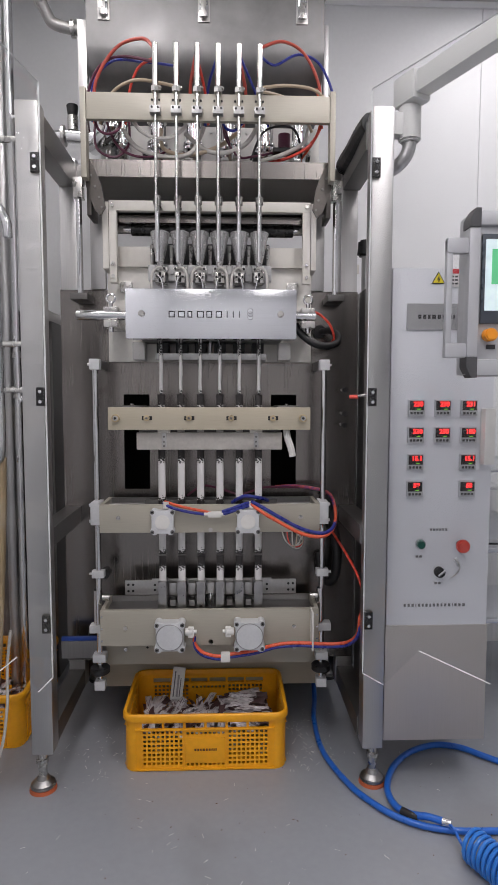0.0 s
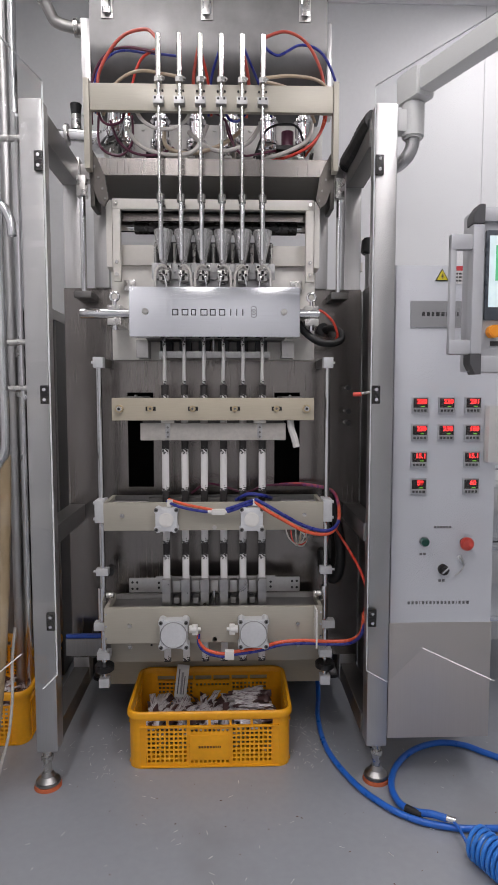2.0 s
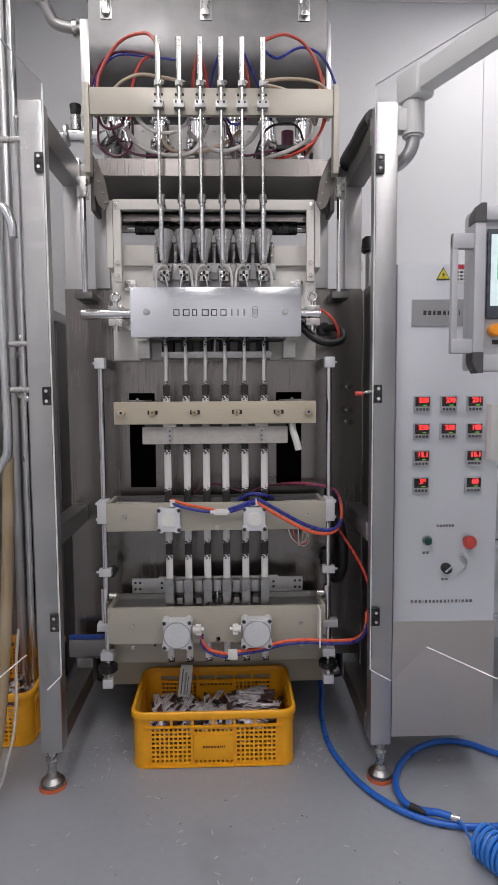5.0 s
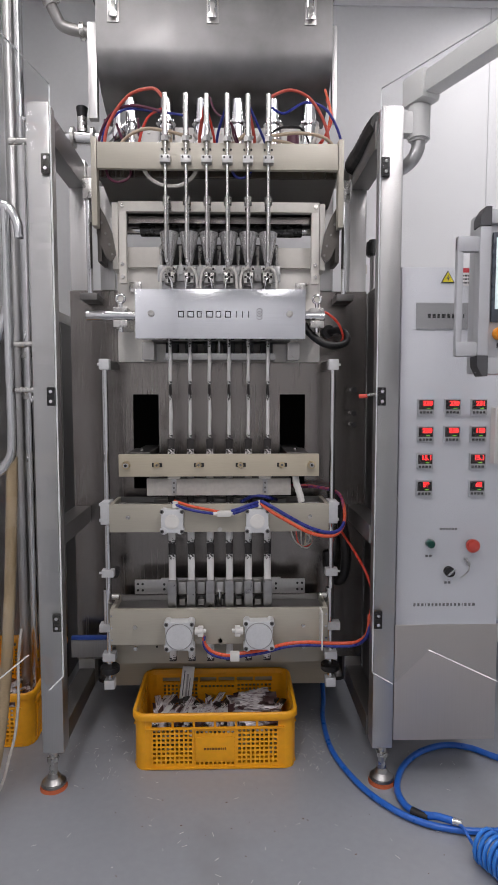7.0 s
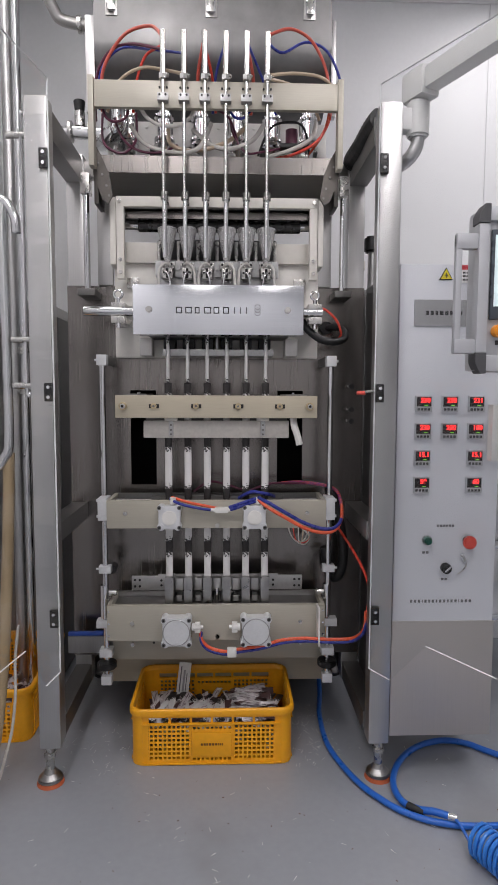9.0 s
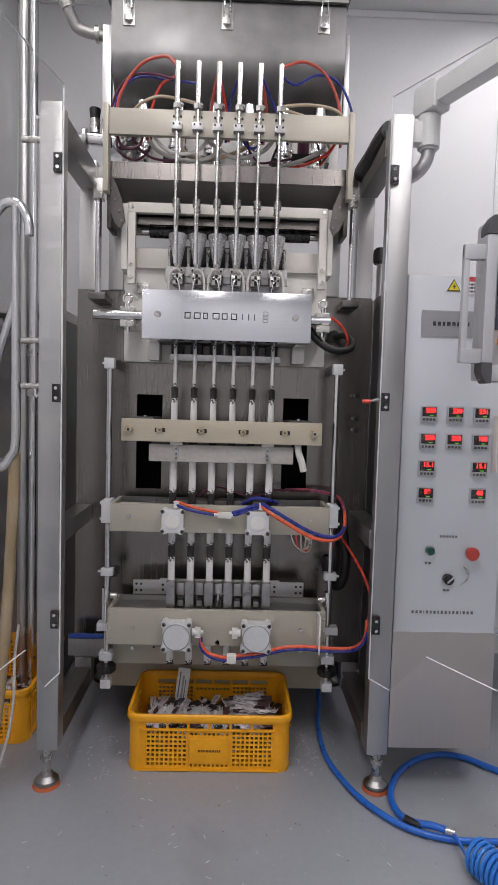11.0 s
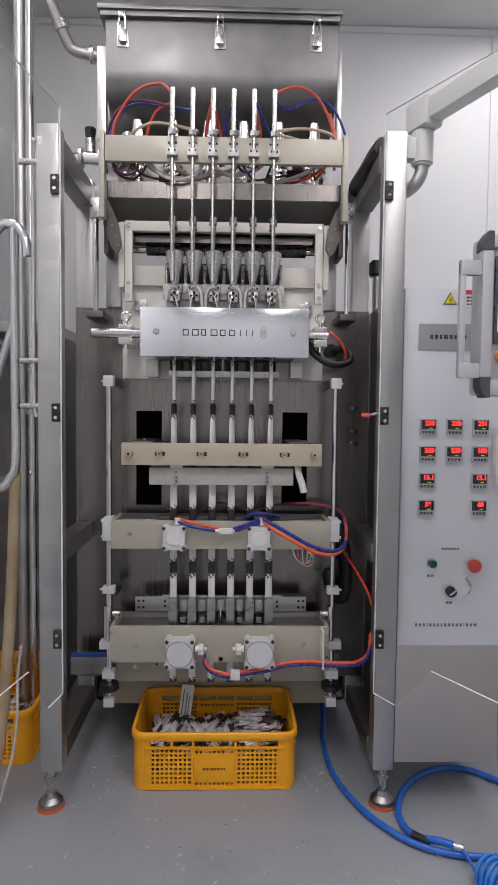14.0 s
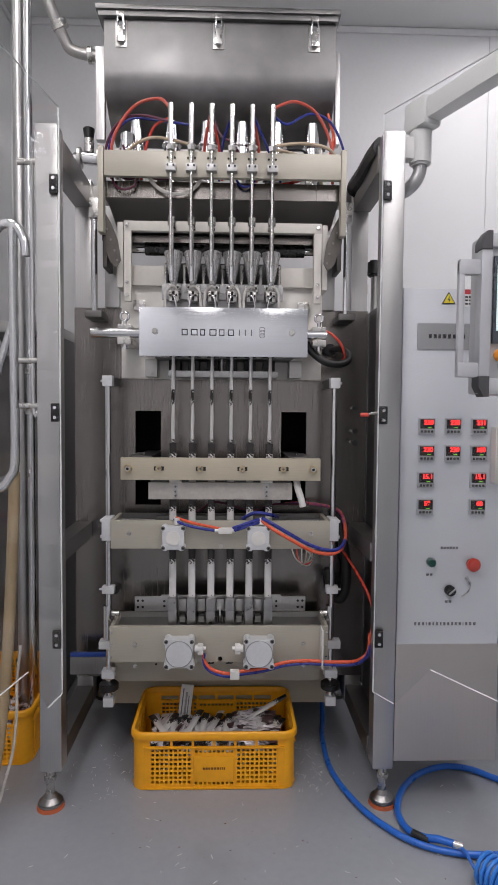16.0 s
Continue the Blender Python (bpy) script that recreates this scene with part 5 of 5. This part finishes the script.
# ---- yellow crates ----
def crate_panel(bm, w, h, t, cols, rows, x0, x1, z0, z1, m):
    """A wall w by h with a grid of real openings in the field x0..x1, z0..z1."""
    def b(a, c, d, e):
        if c - a > 1e-5 and e - d > 1e-5:
            box(bm, a, c, 0, t, d, e, 0, m)
    b(0, x0, 0, h), b(x1, w, 0, h), b(x0, x1, 0, z0), b(x0, x1, z1, h)
    px, pz = (x1 - x0) / cols, (z1 - z0) / rows
    for r in range(rows + 1):
        z = z0 + r * pz
        b(x0, x1, max(z0, z - pz * 0.20), min(z1, z + pz * 0.20))
    for r in range(rows):
        for c in range(cols + 1):
            x = x0 + c * px
            b(max(x0, x - px * 0.20), min(x1, x + px * 0.20), z0 + (r + 0.20) * pz, z0 + (r + 0.80) * pz)


def crate(at, rz, label):
    W, D, H, t = 0.515, 0.315, 0.188, 0.004
    c = thing("crate", label, "crate", "yellow crates", at)
    c.rotation_euler = (0, 0, radians(rz))
    part("bottom", one(box, -W / 2 + 0.008, W / 2 - 0.008, -D / 2 + 0.008, D / 2 - 0.008, 0.004, 0.012), YELLOW, c)
    for side, m, w in (("front", pose(-W / 2, -D / 2, 0), W), ("back", pose(W / 2, D / 2, 0, 0, 0, 180), W), ("left", pose(-W / 2, D / 2, 0, 0, 0, -90), D), ("right", pose(W / 2, -D / 2, 0, 0, 0, 90), D)):
        bm = bmesh.new()
        if w == W:
            crate_panel(bm, 0.156, 0.140, t, 9, 8, 0.022, 0.152, 0.016, 0.134, m @ pose(0.034, 0, 0))
            crate_panel(bm, 0.135, 0.070, t, 9, 1, 0.004, 0.131, 0.012, 0.026, m @ pose(0.19, 0, 0))
            crate_panel(bm, 0.135, 0.070, t, 9, 1, 0.004, 0.131, 0.046, 0.060, m @ pose(0.19, 0, 0.070))
            crate_panel(bm, 0.156, 0.140, t, 9, 8, 0.004, 0.134, 0.016, 0.134, m @ pose(0.325, 0, 0))
        else:
            crate_panel(bm, w - 0.068, 0.140, t, 12, 8, 0.026, w - 0.094, 0.016, 0.134, m @ pose(0.034, 0, 0))
        n = 6 if w == W else 4
        box(bm, 0.034, 0.055, 0, t, 0.140, 0.172, 0, m), box(bm, w - 0.055, w - 0.034, 0, t, 0.140, 0.172, 0, m)
        for k in range(n - 1):
            xx = 0.055 + (w - 0.11) * (k + 1) / n
            box(bm, xx - 0.004, xx + 0.004, 0, t, 0.140, 0.158, 0, m)
        box(bm, 0.055, w - 0.055, 0, t, 0.158, 0.172, 0, m)
        wall = part("wall", bm, YELLOW, c)
        bm = bmesh.new()
        box(bm, 0.034, w - 0.034, -0.006, -0.0005, 0.136, 0.1405, 0.001, m)
        for xx in ((0.053, 0.190, 0.325, 0.462) if w == W else (0.055, w - 0.055)):
            box(bm, xx - 0.002, xx + 0.002, -0.004, -0.0005, 0.008, 0.136, 0, m)
        box(bm, 0.034, w - 0.034, -0.005, -0.0005, 0.002, 0.008, 0.001, m)
        part("rib", bm, YELLOW, wall)
        if side == "front":
            part("moulded_panel", one(box, 0.195, 0.32, -0.003, -0.0004, 0.030, 0.108, 0.001, m), YELLOW, wall)
            bm = bmesh.new()
            bars(bm, -W / 2 + 0.222, -W / 2 + 0.293, 0.066, 0.073, -D / 2 - 0.003, [1, 1, 0.8, 1.2, 1, 1, 0.6, 0.6, 0.6], 0.4)
            part("printed_mark", bm, YELLOW_MARK, wall)
    bm = bmesh.new()
    o = 0.009
    corners = []
    for sx, sy in ((1, -1), (1, 1), (-1, 1), (-1, -1)):
        cx, cy = sx * (W / 2 - 0.036), sy * (D / 2 - 0.036)
        st = {(1, -1): -90, (1, 1): 0, (-1, 1): 90, (-1, -1): 180}[(sx, sy)]
        corners += [(cx, cy, radians(st + 18 * k)) for k in range(6)]
    loops = []
    for z, r in ((0.166, 0.036), (0.166, 0.036 + o), (0.169, 0.037 + o), (0.182, 0.037 + o), (0.187, 0.035 + o), (0.189, 0.032 + o), (0.188, 0.034), (0.172, 0.031)):
        loops.append([bm.verts.new((cx + r * math.cos(a), cy + r * math.sin(a), z)) for cx, cy, a in corners])
    loops.append(loops[0])
    k = len(corners)
    for a, b in zip(loops, loops[1:]):
        for j in range(k):
            bm.faces.new((a[j], a[(j + 1) % k], b[(j + 1) % k], b[j]))
    part("rim", bm, YELLOW, c)
    for sx in (-1, 1):
        for sy in (-1, 1):
            bm = bmesh.new()
            cx, cy = sx * (W / 2 - 0.036), sy * (D / 2 - 0.036)
            st = {(1, -1): -90, (1, 1): 0, (-1, 1): 90, (-1, -1): 180}[(sx, sy)]
            arc = [(cx + rr * math.cos(radians(st + 15 * q)), cy + rr * math.sin(radians(st + 15 * q))) for rr, qs in ((0.0375, range(7)), (0.0325, range(6, -1, -1))) for q in qs]
            lo, hi = ([bm.verts.new((x, y, z)) for x, y in arc] for z in (0.0, 0.172))
            bm.faces.new(lo), bm.faces.new(hi)
            for j in range(len(arc)):
                bm.faces.new((lo[j], lo[(j + 1) % len(arc)], hi[(j + 1) % len(arc)], hi[j]))
            part("corner", bm, YELLOW, c)
    return c


crate((0.043, 0.296, 0), 0, "yellow perforated plastic crate half full of stick packs on the floor")
crate((-0.752, 0.535, 0), 92, "yellow perforated plastic crate with small packs beside the machine")

# ---- air hoses on the floor ----
tagged(part("air_hose", one(tube, [(0.47, 0.75, 0.30), (0.462, 0.66, 0.10), (0.455, 0.56, 0.018), (0.432, 0.41, 0.012), (0.433, 0.21, 0.012), (0.485, 0.035, 0.012), (0.548, -0.068, 0.012), (0.61, -0.128, 0.012), (0.69, -0.165, 0.012), (0.82, -0.18, 0.012), (1.2, -0.16, 0.012), (1.6, 0.1, 0.012)], 0.0092, 14, 10), BLUE_HOSE), "bright blue plastic air hose lying on the floor", "air hose")
h2 = tagged(part("air_hose", one(tube, [(1.25, 0.02, 0.012), (1.05, 0.10, 0.012), (0.96, 0.165, 0.012), (0.90, 0.215, 0.012), (0.82, 0.232, 0.012), (0.725, 0.195, 0.012), (0.645, 0.115, 0.012), (0.598, 0.01, 0.014), (0.60, -0.075, 0.016), (0.635, -0.118, 0.020), (0.67, -0.142, 0.030), (0.705, -0.165, 0.033)], 0.0100, 14, 10), BLUE_HOSE), "bright blue plastic air hose lying on the floor", "air hose")
part("black_tape", one(tube, [(0.612, -0.098, 0.016), (0.63, -0.118, 0.0175), (0.648, -0.131, 0.019)], 0.0125, 12, 4), BLACK, h2, "black tape joint")
part("metal_coupling", one(rod, (0.700, -0.162, 0.033), (0.726, -0.176, 0.034), 0.0085), CHROME, h2)
pts = []
for k in range(14 * 17 + 1):
    a = 2 * math.pi * k / 14
    f = k / 238
    c = Vector((0.744 + 0.112 * f, -0.270 + -0.235 * f, 0.046))
    pts.append(c + 0.042 * math.cos(a) * Vector((0.813, 0.387, 0.0)) + Vector((0, 0, 0.042 * math.sin(a))))
coil = tagged(part("coiled_hose", one(tube, pts, 0.0056, 8, 1), COIL_BLUE), "coiled blue spiral air hose on the floor", "air hose")
part("hose_tail", one(tube, [(0.716, -0.172, 0.034), (0.726, -0.20, 0.030), (0.732, -0.300, 0.022), (0.740, -0.270, 0.030), (0.778, -0.254, 0.046)], 0.0042, 8, 5), BLUE_HOSE, coil)

# ---- clippings on the floor ----
rng = random.Random(11)
verts, faces = [], []
for k in range(260):
    zone = rng.random()
    if zone < 0.45:
        x, y = rng.gauss(0.39, 0.06), rng.uniform(0.12, 0.5)
    elif zone < 0.6:
        x, y = rng.gauss(-0.30, 0.06), rng.uniform(0.05, 0.4)
    else:
        x, y = rng.uniform(-0.8, 1.0), rng.uniform(-0.55, 0.4)
    a, L, w = rng.uniform(0, math.pi), rng.uniform(0.004, 0.017), rng.uniform(0.0003, 0.0008)
    c, s = math.cos(a), math.sin(a)
    z = 0.0012
    n0 = len(verts)
    for u_, v_, dz in ((-L / 2, -w, 0), (L / 2, -w, rng.uniform(0, 0.004)), (L / 2, w, 0.002), (-L / 2, w, 0)):
        verts.append((x + u_ * c - v_ * s, y + u_ * s + v_ * c, z + dz))
    faces.append((n0, n0 + 1, n0 + 2, n0 + 3))
me = bpy.data.meshes.new("film_clippings")
me.from_pydata(verts, [], faces)
me.materials.append(PAPER)
tagged(new("film_clippings", me), "tiny white film clippings scattered on the floor", "clippings", kind="stuff")

verts, faces = [], []
for k in range(70):
    x, y, r = rng.uniform(-0.75, 0.95), rng.uniform(-0.55, 0.25), rng.uniform(0.0006, 0.0026)
    a, n0 = rng.uniform(0, 3.1), len(verts)
    verts += [(x + r * u_ * math.cos(a + q), y + r * u_ * math.sin(a + q), 0.0013) for q, u_ in ((0, 1.6), (1.3, 0.7), (3.0, 1.5), (4.4, 0.6))]
    verts.append((x, y, 0.0013 + r * 0.8))
    faces += [(n0 + j, n0 + (j + 1) % 4, n0 + 4) for j in range(4)]
me = bpy.data.meshes.new("floor_crumbs")
me.from_pydata(verts, [], faces)
me.materials.append(YELLOW_MARK)
tagged(new("floor_crumbs", me), "tiny dark brown crumbs scattered on the floor", "crumbs", kind="stuff")

# ---- stick packs ----
PERIOD = 0.175


def pack_mesh():
    """A filled stick: flat sealed ends, a rounded body; its print is black at the top."""
    bm = bmesh.new()
    rows = []
    for k in range(15):
        t = k / 14
        z = (t - 0.5) * PERIOD
        fill = min(1.0, min(t, 1 - t) / 0.07)
        w, d = 0.0125 - 0.0008 * fill, 0.0042 + 0.0016 * fill + 0.0004 * math.sin(17 * t)
        rows.append([bm.verts.new((w * math.cos(a), d * math.sin(a) + 0.0006 * math.sin(9 * t + 2 * math.cos(a)), z)) for a in (2 * math.pi * j / 14 for j in range(14))])
    for a, b in zip(rows, rows[1:]):
        for j in range(14):
            bm.faces.new((a[j], a[(j + 1) % 14], b[(j + 1) % 14], b[j]))
    bm.faces.new(rows[0][::-1]), bm.faces.new(rows[-1])
    return mesh_of("stick_pack", bm, FILM)


PACK = pack_mesh()


def stick(m, label="white stick pack printed black at one end", group="stick packs"):
    ob = new("stick_pack", PACK)
    ob.matrix_basis = m
    return tagged(ob, label, "stick pack", group)


def flat_pack_mesh():
    """A cut stick, flatter and creased, as it lies on the heap."""
    bm = bmesh.new()
    rows = []
    for k in range(13):
        t = k / 12
        z = (t - 0.5) * 0.128
        fill = math.sin(math.pi * min(1.0, max(0.0, (t - 0.04) / 0.92))) ** 0.6
        w, d = 0.0120, 0.0006 + 0.0042 * fill
        lift = 0.003 * math.sin(7 * t) + 0.002 * math.sin(17 * t)
        rows.append([bm.verts.new((w * math.cos(a), d * math.sin(a) + lift + 0.0012 * math.sin(11 * t + 3 * math.cos(a)), z)) for a in (2 * math.pi * j / 10 for j in range(10))])
    for a, b in zip(rows, rows[1:]):
        for j in range(10):
            bm.faces.new((a[j], a[(j + 1) % 10], b[(j + 1) % 10], b[j]))
    bm.faces.new(rows[0][::-1]), bm.faces.new(rows[-1])
    return mesh_of("flat_stick_pack", bm, FILM_CUT)


def cut_film_material():
    """The same film after cutting: dark ends, small print lines, each pack a little different."""
    m = bpy.data.materials.new("cut_printed_film")
    m.use_nodes = True
    n, l = m.node_tree.nodes, m.node_tree.links
    b = n["Principled BSDF"]
    tc, sep, oi, no = (n.new(k) for k in ("ShaderNodeTexCoord", "ShaderNodeSeparateXYZ", "ShaderNodeObjectInfo", "ShaderNodeTexNoise"))
    mp = n.new("ShaderNodeMapping")
    mp.inputs["Scale"].default_value = (330, 20, 42)
    l.new(tc.outputs["Object"], sep.inputs[0]), l.new(tc.outputs["Object"], mp.inputs[0]), l.new(mp.outputs[0], no.inputs["Vector"])
    no.inputs["Scale"].default_value = 1.0
    no.noise_dimensions = "4D"
    w = n.new("ShaderNodeMath")
    w.operation = "MULTIPLY"
    w.inputs[1].default_value = 40.0
    l.new(oi.outputs["Random"], w.inputs[0]), l.new(w.outputs[0], no.inputs["W"])
    pr = n.new("ShaderNodeMapRange")
    pr.inputs[1].default_value, pr.inputs[2].default_value = 0.52, 0.66
    l.new(no.outputs[0], pr.inputs[0])
    c1 = n.new("ShaderNodeMix")
    c1.data_type = "RGBA"
    c1.inputs[6].default_value, c1.inputs[7].default_value = (0.70, 0.66, 0.67, 1), (0.17, 0.11, 0.13, 1)
    l.new(pr.outputs[0], c1.inputs[0])
    end = n.new("ShaderNodeMapRange")
    end.inputs[1].default_value, end.inputs[2].default_value = 0.020, 0.027
    l.new(sep.outputs[2], end.inputs[0])
    c2 = n.new("ShaderNodeMix")
    c2.data_type = "RGBA"
    c2.inputs[7].default_value = (0.085, 0.045, 0.045, 1)
    l.new(end.outputs[0], c2.inputs[0]), l.new(c1.outputs[2], c2.inputs[6]), l.new(c2.outputs[2], b.inputs["Base Color"])
    b.inputs["Roughness"].default_value, b.inputs["Metallic"].default_value = 0.28, 0.15
    return m


FILM_CUT = cut_film_material()
FLAT = flat_pack_mesh()


def heap_pack(m, label, group):
    ob = new("stick_pack", FLAT)
    ob.matrix_basis = m
    return tagged(ob, label, "stick pack", group)


rng = random.Random(5)
for z, count in ((0.022, 30), (0.040, 34), (0.057, 38), (0.073, 44), (0.088, 52), (0.100, 56)):
    for k in range(count):
        turn = rng.gauss(78, 30)
        sx = 0.240 - 0.066 * abs(math.cos(radians(turn))) - 0.014
        sy = 0.140 - 0.066 * abs(math.sin(radians(turn))) - 0.014
        x, y = 0.043 + rng.uniform(-sx, sx), 0.296 + rng.uniform(-sy, sy)
        m = pose(x, y, z + rng.uniform(0, 0.014), 0, 0, turn) @ pose(0, 0, 0, 0, 90 + rng.gauss(0, 9), 0) @ pose(0, 0, 0, 0, 0, 90 + rng.gauss(0, 26)) @ pose(0, 0, 0, 0, 180 * (rng.random() < 0.5), 0)
        heap_pack(m, "crumpled white stick pack lying in the yellow crate", "packs in the crate")
for k in range(26):
    m = pose(0.175 + rng.uniform(-0.03, 0.03), 0.20 + 0.0075 * k + rng.uniform(-0.01, 0.01), 0.121 + rng.uniform(0, 0.012) - 0.0004 * (k - 13) ** 2 * 0.1, 0, 0, rng.gauss(4, 11)) @ pose(0, 0, 0, 0, 90 + rng.gauss(0, 4), 0) @ pose(0, 0, 0, 0, 0, 90 + rng.gauss(0, 35)) @ pose(0, 0, 0, 0, 180 * (rng.random() < 0.35), 0)
    heap_pack(m, "white stick pack lying in a bundle on the crate's heap", "packs in the crate")
bm = one(box, -0.022, 0.022, -0.002, 0.002, -0.06, 0.06, 0.0015)
pouch = tagged(part("sample_pouch", bm, PAPER), "flat white printed pouch standing upright among the packs", "pouch")
pouch.matrix_basis = pose(-0.066, 0.400, 0.160, -8, 7, 4)
for k, (w, m) in enumerate(((0.004, GREY_INK), (0.007, NAMEPLATE), (0.003, GREY_INK))):
    part("print_line", one(box, -0.014 + 0.011 * k, -0.014 + 0.011 * k + w, -0.0026, -0.0019, -0.045, 0.045 - 0.012 * k), m, pouch)
for k in range(44):
    m = pose(-0.752 + rng.uniform(-0.065, 0.065), 0.48 + rng.uniform(-0.10, 0.12), 0.022 + 0.0018 * k, 0, 0, rng.gauss(90, 22)) @ pose(0, 0, 0, 0, 90 + rng.gauss(0, 6), 0) @ pose(0, 0, 0, 0, 0, 90 + rng.gauss(0, 20))
    heap_pack(m, "crumpled white stick pack lying in the side crate", "packs in the side crate")

# pull strokes of the film: start of each cycle, and the height of the jaw above it
CYCLES = (-0.12, 2.98, 6.10, 9.20, 12.30, 15.40)
HIGH = (1.153,) * 6
LOWZ = (0.972,) * 6
DOWN = ((0.0, 0.0), (0.1, 0.11), (0.2, 0.24), (0.3, 0.37), (0.42, 0.52), (0.6, 0.735), (0.7, 0.86), (0.8, 0.925), (0.9, 0.965), (1.05, 1.0))
UP = ((1.2, 1.0), (1.4, 0.85), (1.6, 0.61), (1.7, 0.47), (1.9, 0.23), (2.0, 0.10), (2.1, 0.02), (2.2, 0.0))
TOP_SLOT = 1.228 - PERIOD / 2
FALLEN = random.Random(8)


def stroke_rows(high, low):
    """Heights of a part that goes down and up once a cycle."""
    rows = []
    for c, s in enumerate(CYCLES):
        nxt = high[min(c + 1, len(high) - 1)]
        for ds, f in DOWN:
            rows.append((s + ds, high[c] + (low[c] - high[c]) * f))
        for ds, f in UP:
            rows.append((s + ds, nxt + (low[c] - nxt) * f))
    return rows


def clipped(rows):
    """The rows between the clip's start and end, with the ends worked out."""
    ts = [r[0] for r in rows]
    def at(t):
        return [float(np.interp(t, ts, [r[k] for r in rows])) for k in range(1, len(rows[0]))]
    return [(0.0, *at(0.0))] + [r for r in rows if 0.02 < r[0] < 15.98] + [(16.0, *at(16.0))]


def pack_rows(q, x):
    """A stick that leaves the sealing unit in cycle q, steps down once a cycle, is cut off and falls."""
    slot0 = -1 - q
    rows = [(-9.0, x, 0.25, 1.53 - PERIOD / 2, 0.0, 90.0, 0.0)]
    z = None
    for c, s in enumerate(CYCLES):
        i = c + slot0
        if i < -1:
            continue
        z0 = 1.53 - PERIOD / 2 if i == -1 else TOP_SLOT - PERIOD * (i - 1)
        z1 = TOP_SLOT - PERIOD * i - (0.050 if i == 4 else 0.0)
        if i > 4:
            break
        r0 = 90.0 if i <= 0 else 0.0
        for ds, f in DOWN:
            rows.append((s + ds, x, 0.25, z0 + (z1 - z0) * f, 0.0, r0, 0.0))
        if i == 0:
            rows += [(s + 1.3, x, 0.25, z1, 0.0, 90.0, 0.0), (s + 1.65, x, 0.25, z1, 0.0, 50.0, 0.0), (s + 2.1, x, 0.25, z1, 0.0, 0.0, 0.0)]
        if i == 4:
            fx, fy = x * 1.1 + FALLEN.uniform(-0.03, 0.03), FALLEN.uniform(0.27, 0.31)
            fz, yaw = 0.108 + 0.005 * c + FALLEN.uniform(0, 0.01), FALLEN.uniform(-38, 38)
            if c == 4 and x == LANES[5]:
                rows += [(s + 2.14, x, 0.25, z1, 0.0, 0.0, 0.0), (s + 2.28, 0.19, 0.28, 0.215, -10.0, -40.0, 0.0), (s + 2.42, 0.19, 0.30, 0.200, -20.0, -80.0, 0.0),
                         (s + 2.55, 0.205, 0.32, 0.175, -45.0, -80.0, 0.0), (s + 2.65, 0.215, 0.34, 0.163, -63.0, -80.0, 0.0)]
                break
            rows += [(s + 2.14, x, 0.25, z1, 0.0, 0.0, 0.0), (s + 2.19, x, 0.252, z1 - 0.03, -6.0, 0.05 * yaw, 0.0),
                     (s + 2.26, (x + fx) / 2, (fy + 0.25) / 2, fz + 0.07, -48.0, 0.35 * yaw, 0.0), (s + 2.33, fx, fy, fz, -82.0, yaw * 0.8, 0.0), (s + 2.42, fx, fy, fz - 0.008, -86.0, yaw, 0.0)]
    rows.append((rows[-1][0] + 30, *rows[-1][1:]))
    return clipped(rows)


def motions():
    walk(jaw, [(t, pose(0, 0, z - 1.153)) for t, z in clipped(stroke_rows(HIGH, LOWZ))])
    top_high = [h - 1.153 + 2.084 for h in HIGH]
    top_low = [1.913 + (z - 0.972) for z in LOWZ]
    walk(carriage, [(t, pose(0, 0, z - 2.081)) for t, z in clipped(stroke_rows(top_high, top_low))])
    for x in LANES:
        for q in range(-5, 6):
            ob = stick(Matrix.Identity(4), "white stick pack printed black at one end in the film lane", "packs in the film lanes")
            walk(ob, [(t, pose(px_, py_, pz_) @ pose(0, 0, 0, 0, 0, yaw) @ pose(0, 0, 0, tip)) for t, px_, py_, pz_, tip, yaw, _ in pack_rows(q, x)])


motions()
